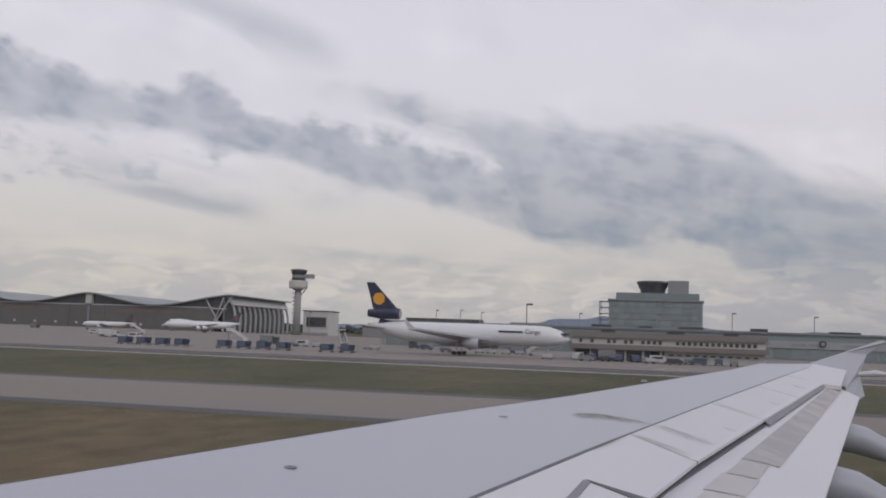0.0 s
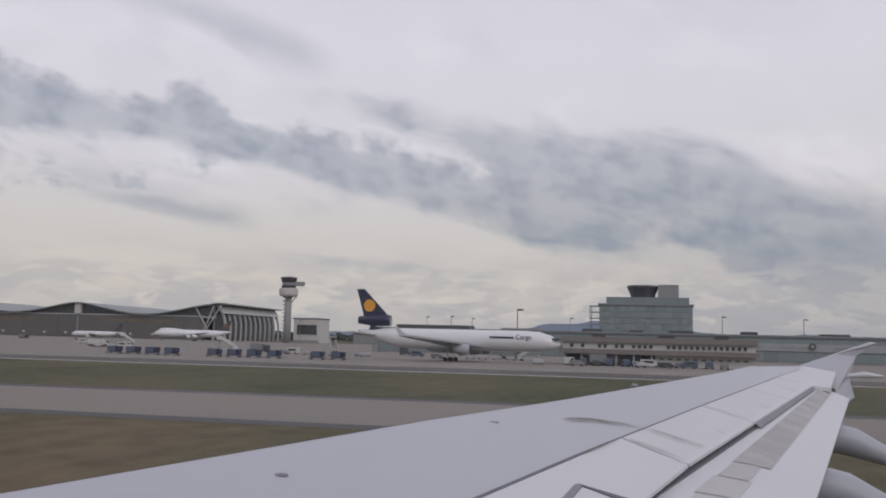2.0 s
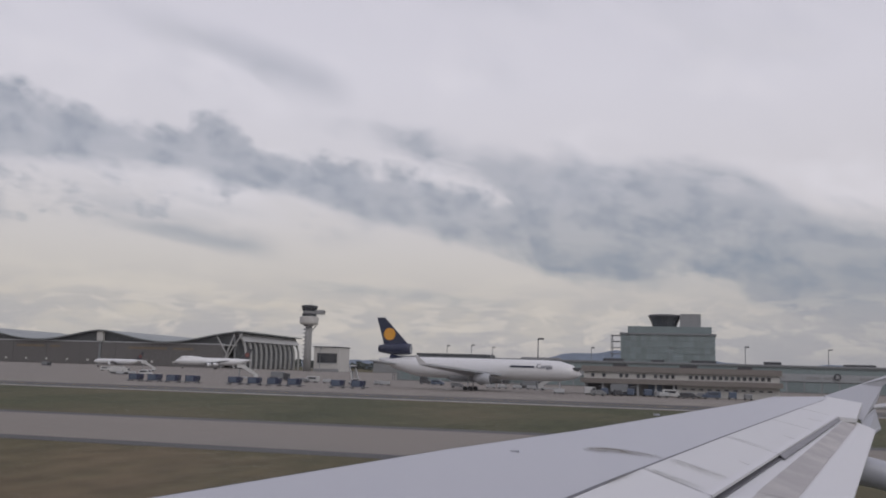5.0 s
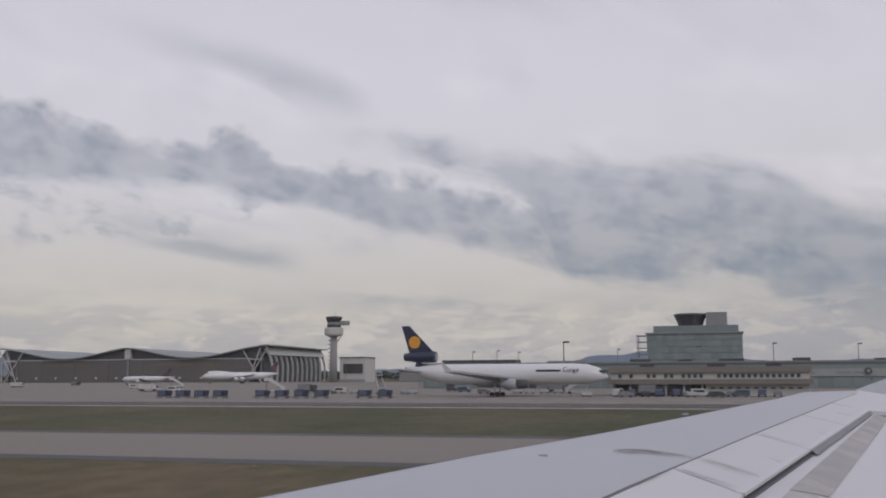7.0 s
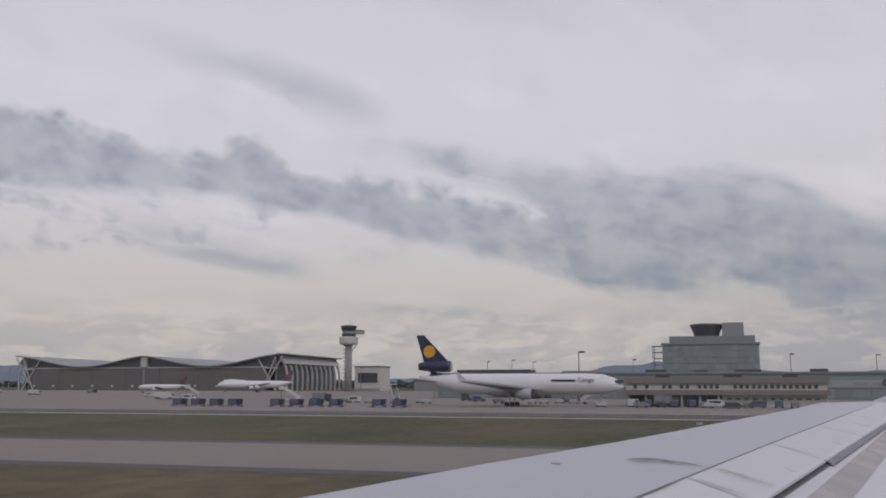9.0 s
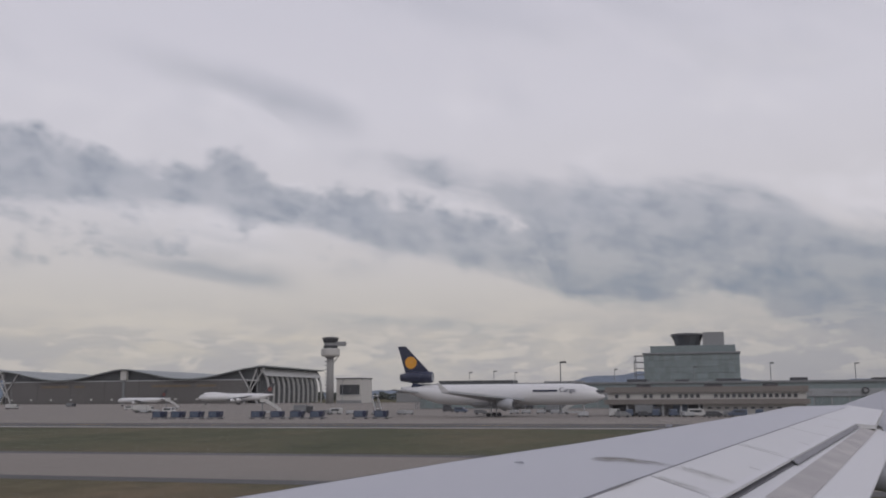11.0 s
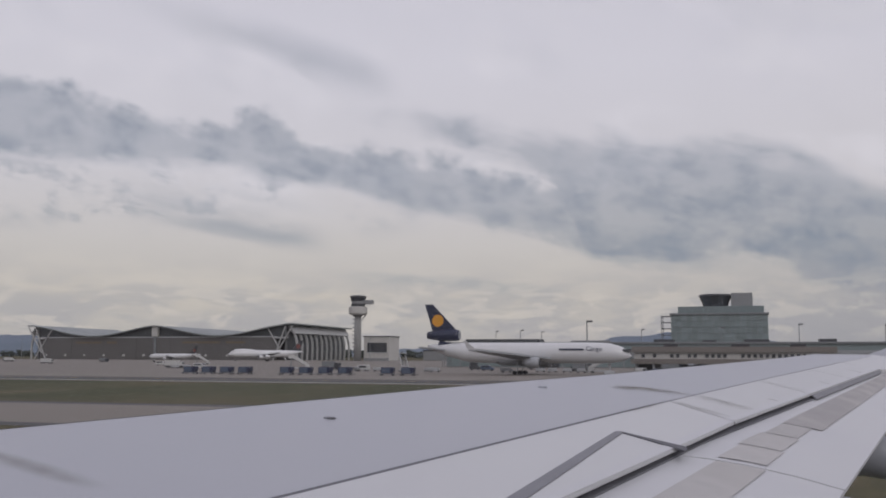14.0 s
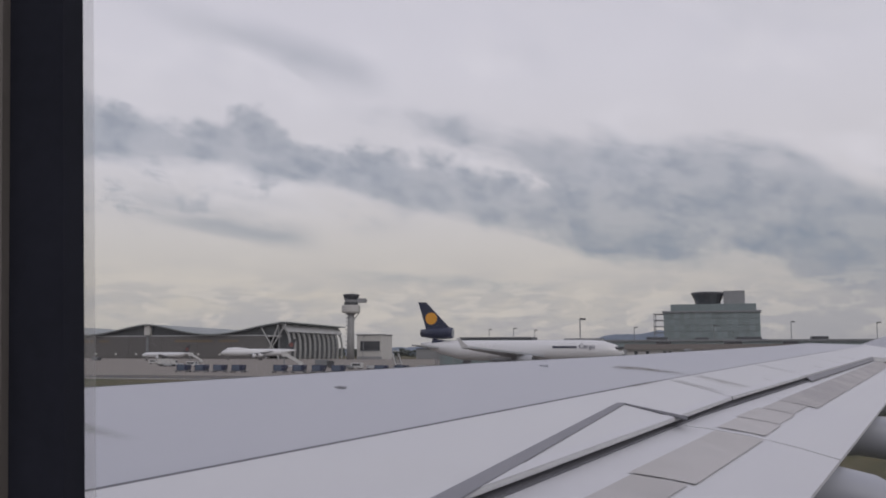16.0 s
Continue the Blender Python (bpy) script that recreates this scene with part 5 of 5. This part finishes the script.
        for dx in ((-0.1,) if gy == 0 else (-0.8, 0.8)):
            for dy in (-0.45, 0.45):
                part("wheel", tube([(gx + dx, gy + dy - 0.2, 0.6), (gx + dx, gy + dy + 0.2, 0.6)], [0.6, 0.6], 16), TYRE, leg)
    if title:
        part("title_bar", box(0.17 * L, 0.285 * L, -r - 0.05, -r * 0.93, zc + r * 0.24, zc + r * 0.42), NAVY, a, "dark blue bar of lettering")
        word = bpy.data.curves.new("lettering", "FONT")
        word.body, word.size, word.extrude = "Cargo", r * 0.62, 0.02
        word.materials.append(NAVY)
        sign = new("lettering", word)
        sign.parent, sign["label"] = a, "dark blue lettering"
        sign.matrix_basis = pose(0.295 * L, -r - 0.04, zc + r * 0.20, 90, 0, 0)
    n = int(L * 0.62 / 1.1)
    if not title:
        ref = None
        for k in range(n):
            spot = pose(0.36 * L - k * 1.1, -r * 0.985, zc + r * 0.12)
            if ref is None:
                ref = part("cabin_window_pane", box(-0.13, 0.13, -0.06, 0.02, -0.18, 0.18), DARK_GLASS, a)
                ref.matrix_basis = spot
            else:
                again(ref, "cabin_window_pane", a, spot)
    return a


jet = build_airliner("airliner", "white narrow-body airliner with a dark red-tipped fin", 44, 2.0, 34, STEEL_DARK, RUST)
put(jet, -436, 640, 0, 180)
jumbo = build_airliner("airliner", "white four-engined airliner with humped upper deck and dark fin", 68, 3.3, 62, STEEL_DARK, RUST, engines=4, hump=True)
put(jumbo, -428, 775, 0, 214)
freighter = build_airliner("cargo_airliner", "white three-engined cargo airliner with navy tail and yellow disc", 61, 3.0, 52, NAVY, YELLOW, tail_engine=True, title=True, winglets=True)
put(freighter, -62, 268)
second = build_airliner("airliner", "white narrow-body airliner with navy fin and yellow disc", 44, 2.0, 34, NAVY, YELLOW)
put(second, 255, 266)
for u, v, turn in ((470, 600, 250), (530, 600, 262), (640, 598, 255)):
    copy_thing(second, AIRFIELD @ pose(u, v, 0, 0, 0, turn))
red_tail = build_airliner("airliner", "white narrow-body airliner with a red fin beside the terminal", 38, 2.0, 34, RED, None)
put(red_tail, 580, 585, 0, 190)
copy_thing(jet, AIRFIELD @ pose(-760, 700, 0, 0, 0, 200))
copy_thing(jet, AIRFIELD @ pose(-880, 640, 0, 0, 0, 170))

# ---- apron vehicles ----


def wheels(parent, xs, half, r=0.42):
    for x in xs:
        for y in (-half, half):
            wheel = part("wheel", tube([(x, y - 0.14, r), (x, y - 0.10, r), (x, y + 0.10, r), (x, y + 0.14, r)], [r * 0.8, r, r, r * 0.8], 16), TYRE, parent)
            part("rim", tube([(x, y - 0.145, r), (x, y + 0.145, r)], [r * 0.5, r * 0.5], 10), STEEL_GREY, wheel)


def build_stairs(label):
    s = empty("boarding_stairs", label, "boarding stairs", "mobile boarding stairs")
    part("chassis", box(-3.6, 3.4, -1.1, 1.1, 0.45, 0.95, bevel=0.05), STEEL_LIGHT, s)
    part("driver_cab", box(2.2, 3.9, -1.1, 1.1, 0.5, 2.1, bevel=0.2), VEHICLE_WHITE, s)
    part("windscreen", box(3.86, 3.94, -0.9, 0.9, 1.2, 1.9), DARK_GLASS, s)
    for y in (-1.05, 0.95):
        part("side_panel", plate([(3.6, y, 0.9), (3.6, y, 2.1), (-2.0, y, 5.6), (-4.2, y, 5.6), (-4.2, y, 4.3), (-2.4, y, 4.3)], 0.1, (0, 1, 0)), VEHICLE_WHITE, s, "white side panel of the stairway")
    for k in range(14):
        x, z = 3.2 - k * 0.42, 1.0 + k * 0.25
        part("step", box(x - 0.3, x, -0.95, 0.95, z, z + 0.08), STEEL_GREY, s)
    part("landing", box(-4.2, -2.4, -0.95, 0.95, 4.3, 4.42), STEEL_GREY, s)
    part("support", tube([(-3.2, 0, 0.9), (-3.2, 0, 4.3)], [0.25, 0.2], 8), STEEL_GREY, s)
    part("canopy", plate([(-4.3, -1.1, 6.4), (-1.4, -1.1, 6.4), (-1.2, -1.1, 6.2), (-4.3, -1.1, 6.2)], 2.2, (0, 1, 0)), VEHICLE_WHITE, s)
    for x in (-4.1, -1.6):
        part("canopy_post", tube([(x, -1.0, 5.4), (x, -1.0, 6.3)], [0.05, 0.05], 6), STEEL_GREY, s)
    wheels(s, (-2.6, 2.4), 1.0)
    return s


stairs = build_stairs("white mobile boarding stairs parked on the apron")
put(stairs, -109.3, 292, 0, -60)
for u, v, turn in ((-45.7, 303, 180), (-163, 322, 30), (-300, 470, 40), (-690, 640, 20), (-820, 560, 150)):
    copy_thing(stairs, AIRFIELD @ pose(u, v, 0, 0, 0, turn))


def build_van(label, paint, L=5.2, H=2.2):
    v = empty("van", label, "van", "apron vehicles")
    profile = [(L / 2, 0.42), (L / 2, 1.05), (L / 2 - 0.7, 1.2), (L / 2 - 1.4, H - 0.05), (L / 2 - 1.6, H), (-L / 2 + 0.1, H), (-L / 2, H - 0.2), (-L / 2, 0.42)]
    bm = plate([(x, -0.95, z) for x, z in profile], 1.9, (0, 1, 0))
    bmesh.ops.bevel(bm, geom=list(bm.edges), offset=0.05, segments=1, affect="EDGES")
    part("body", bm, paint, v)
    for y in (-0.965, 0.945):
        part("side_window", box(-L / 2 + 0.5, L / 2 - 1.7, y, y + 0.02, 1.25, H - 0.3), DARK_GLASS, v)
    part("windscreen", plate([(L / 2 - 0.68, -0.8, 1.25), (L / 2 - 0.68, 0.8, 1.25), (L / 2 - 1.36, 0.8, H - 0.12), (L / 2 - 1.36, -0.8, H - 0.12)], 0.03, (1, 0, 0.6)), DARK_GLASS, v)
    wheels(v, (-L / 2 + 0.95, L / 2 - 0.95), 0.86, 0.36)
    return v


van = build_van("white service van parked on the apron", VEHICLE_WHITE)
put(van, -128.9, 303, 0, 175)
for u, v, turn in ((-28.5, 266, 80), (-6.2, 262, 5), (-690, 560, 10), (-215, 335, 0), (-300, 430, 20), (20, 300, 0)):
    copy_thing(van, AIRFIELD @ pose(u, v, 0, 0, 0, turn))
blue_van = build_van("dark blue service van beside the apron building", VEHICLE_BLUE, 4.8, 2.0)
put(blue_van, -24.7, 266, 0, 95)
for u, v, turn in ((-17.4, 267, 88), (-13.0, 266, 100), (4.0, 262, 175), (-91.4, 332, 0), (9.5, 266, 92)):
    copy_thing(blue_van, AIRFIELD @ pose(u, v, 0, 0, 0, turn))
grey_van = build_van("silver-grey service car parked on the apron", VEHICLE_GREY, 4.3, 1.6)
put(grey_van, -10.2, 265, 0, 94)
for u, v, turn in ((-1.5, 264, 86), (1.6, 266, 80), (-25.5, 256, 10), (-131, 300, 0), (13.5, 266, 92), (-76, 300, 20)):
    copy_thing(grey_van, AIRFIELD @ pose(u, v, 0, 0, 0, turn))
dark_van = build_van("dark grey service car parked on the apron", STEEL_DARK, 4.4, 1.6)
put(dark_van, -20.8, 262, 0, 100)
for u, v, turn in ((-141.1, 300, 10), (-2, 257, 0), (-60, 340, 0), (-710, 570, 10), (-100, 345, 20)):
    copy_thing(dark_van, AIRFIELD @ pose(u, v, 0, 0, 0, turn))


def build_truck(label, paint, box_paint, L=8.0):
    t = empty("apron_truck", label, "truck", "apron trucks")
    part("chassis", box(-L / 2, L / 2, -1.1, 1.1, 0.55, 0.95), STEEL_DARK, t)
    part("driver_cab", box(L / 2 - 1.9, L / 2, -1.2, 1.2, 0.8, 2.7, bevel=0.15), paint, t)
    part("windscreen", box(L / 2 - 0.03, L / 2 + 0.02, -1.0, 1.0, 1.7, 2.45), DARK_GLASS, t)
    part("load_box", box(-L / 2, L / 2 - 2.1, -1.22, 1.22, 0.98, 3.2, bevel=0.06), box_paint, t)
    wheels(t, (-L / 2 + 1.3, L / 2 - 1.3), 1.05, 0.48)
    return t


truck = build_truck("white box truck standing on the apron", VEHICLE_WHITE, VEHICLE_WHITE)
put(truck, -234, 345, 0, 10)
for u, v, turn in ((-410, 470, 0), (-560, 600, 12)):
    copy_thing(truck, AIRFIELD @ pose(u, v, 0, 0, 0, turn))
dark_truck = build_truck("dark apron truck beside the boarding stairs", STEEL_DARK, STEEL_GREY, 7.0)
put(dark_truck, -152, 327, 0, 5)
for u, v, turn in ((-82, 372, 0), (-56, 330, 0), (-20.0, 271, 4), (-470, 600, 0), (-600, 640, 0)):
    copy_thing(dark_truck, AIRFIELD @ pose(u, v, 0, 0, 0, turn))


def build_dolly():
    d = empty("baggage_dolly", "low grey baggage dolly with a loaded crate", "baggage cart", "baggage dollies")
    part("deck", box(-1.6, 1.6, -0.8, 0.8, 0.42, 0.55), STEEL_GREY, d)
    part("load", box(-1.4, 1.4, -0.72, 0.72, 0.552, 1.45, bevel=0.06), STEEL_LIGHT, d)
    part("drawbar", tube([(1.6, 0, 0.45), (2.4, 0, 0.4)], [0.05, 0.05], 6), STEEL_DARK, d)
    wheels(d, (-1.1, 1.1), 0.6, 0.22)
    return d


dolly = build_dolly()
put(dolly, -121, 298, 0, 5)
for u, v, turn in ((-117.2, 297.3, 4), (-111.5, 298.6, 9), (-103.0, 299.2, -14), (-99.6, 296.0, 5), (-36.5, 259, 12), (-8.6, 259.5, 30)):
    copy_thing(dolly, AIRFIELD @ pose(u, v, 0, 0, 0, turn))
for u, v in ((-62, 306), (-57, 306), (-52, 304), (-225, 332), (-220, 333), (-66, 306)):
    copy_thing(dolly, AIRFIELD @ pose(u, v, 0, 0, 0, 4))


def build_bus():
    b = empty("apron_bus", "long dark-windowed white apron bus", "bus", "apron buses")
    part("body", box(-6.9, 6.9, -1.5, 1.5, 0.35, 3.0, bevel=0.15), VEHICLE_WHITE, b)
    for y in (-1.53, 1.50):
        for k in range(6):
            part("side_window", box(-6.4 + k * 2.15, -4.4 + k * 2.15, y, y + 0.03, 1.2, 2.5), DARK_GLASS, b)
    part("windscreen", box(6.88, 6.93, -1.3, 1.3, 1.1, 2.6), DARK_GLASS, b)
    wheels(b, (-4.2, 4.2), 1.3, 0.5)
    return b


bus = build_bus()
put(bus, 360, 320)
for k in range(7):
    copy_thing(bus, AIRFIELD @ pose(384 + k * 21 + (k % 3) * 3, 320 + (k % 2) * 12, 0, 0, 0, 3 * (k % 2)))


def build_container_dolly():
    d = empty("container_dolly", "flat dolly carrying a dark blue air freight container", "baggage cart", "container dollies")
    part("deck", box(-2.3, 2.3, -1.2, 1.2, 0.42, 0.58), STEEL_GREY, d)
    profile = [(-1.55, 0.60), (1.55, 0.60), (1.95, 1.15), (1.95, 2.25), (-1.55, 2.25)]
    bm = plate([(x, -1.05, z) for x, z in profile], 2.1, (0, 1, 0))
    bmesh.ops.bevel(bm, geom=list(bm.edges), offset=0.04, segments=1, affect="EDGES")
    container = part("container", bm, NAVY, d, "dark blue container with a slanted foot")
    part("door_panel", box(-1.3, 0.9, -1.09, -1.055, 0.8, 2.1), VEHICLE_BLUE, container, "blue door panel")
    part("drawbar", tube([(2.3, 0, 0.48), (3.2, 0, 0.42)], [0.06, 0.06], 6), STEEL_DARK, d)
    wheels(d, (-1.6, 1.6), 0.95, 0.26)
    return d


container_dolly = build_container_dolly()
put(container_dolly, -152, 232, 0, 2)
for k in range(1, 10):
    copy_thing(container_dolly, AIRFIELD @ pose(-152 + k * 5.9 + (k // 4) * 5.5, 232 + (k // 4) * 3.0, 0, 0, 0, 2 + 3 * (k % 3)))

# low marker boards in the grass
sign = empty("taxiway_sign", "small pale taxiway marker board in the grass", "sign", "taxiway signs")
part("board", box(-1.4, 1.4, -0.12, 0.12, 0.35, 1.15, bevel=0.03), WHITE_WALL, sign)
for x in (-1.0, 1.0):
    part("leg", box(x - 0.05, x + 0.05, -0.05, 0.05, 0, 0.349), STEEL_GREY, sign)
put(sign, 300, 120)
for u, v in ((585, 140), (-300, 140), (470, 150), (-420, 150)):
    copy_thing(sign, AIRFIELD @ pose(u, v, 0))
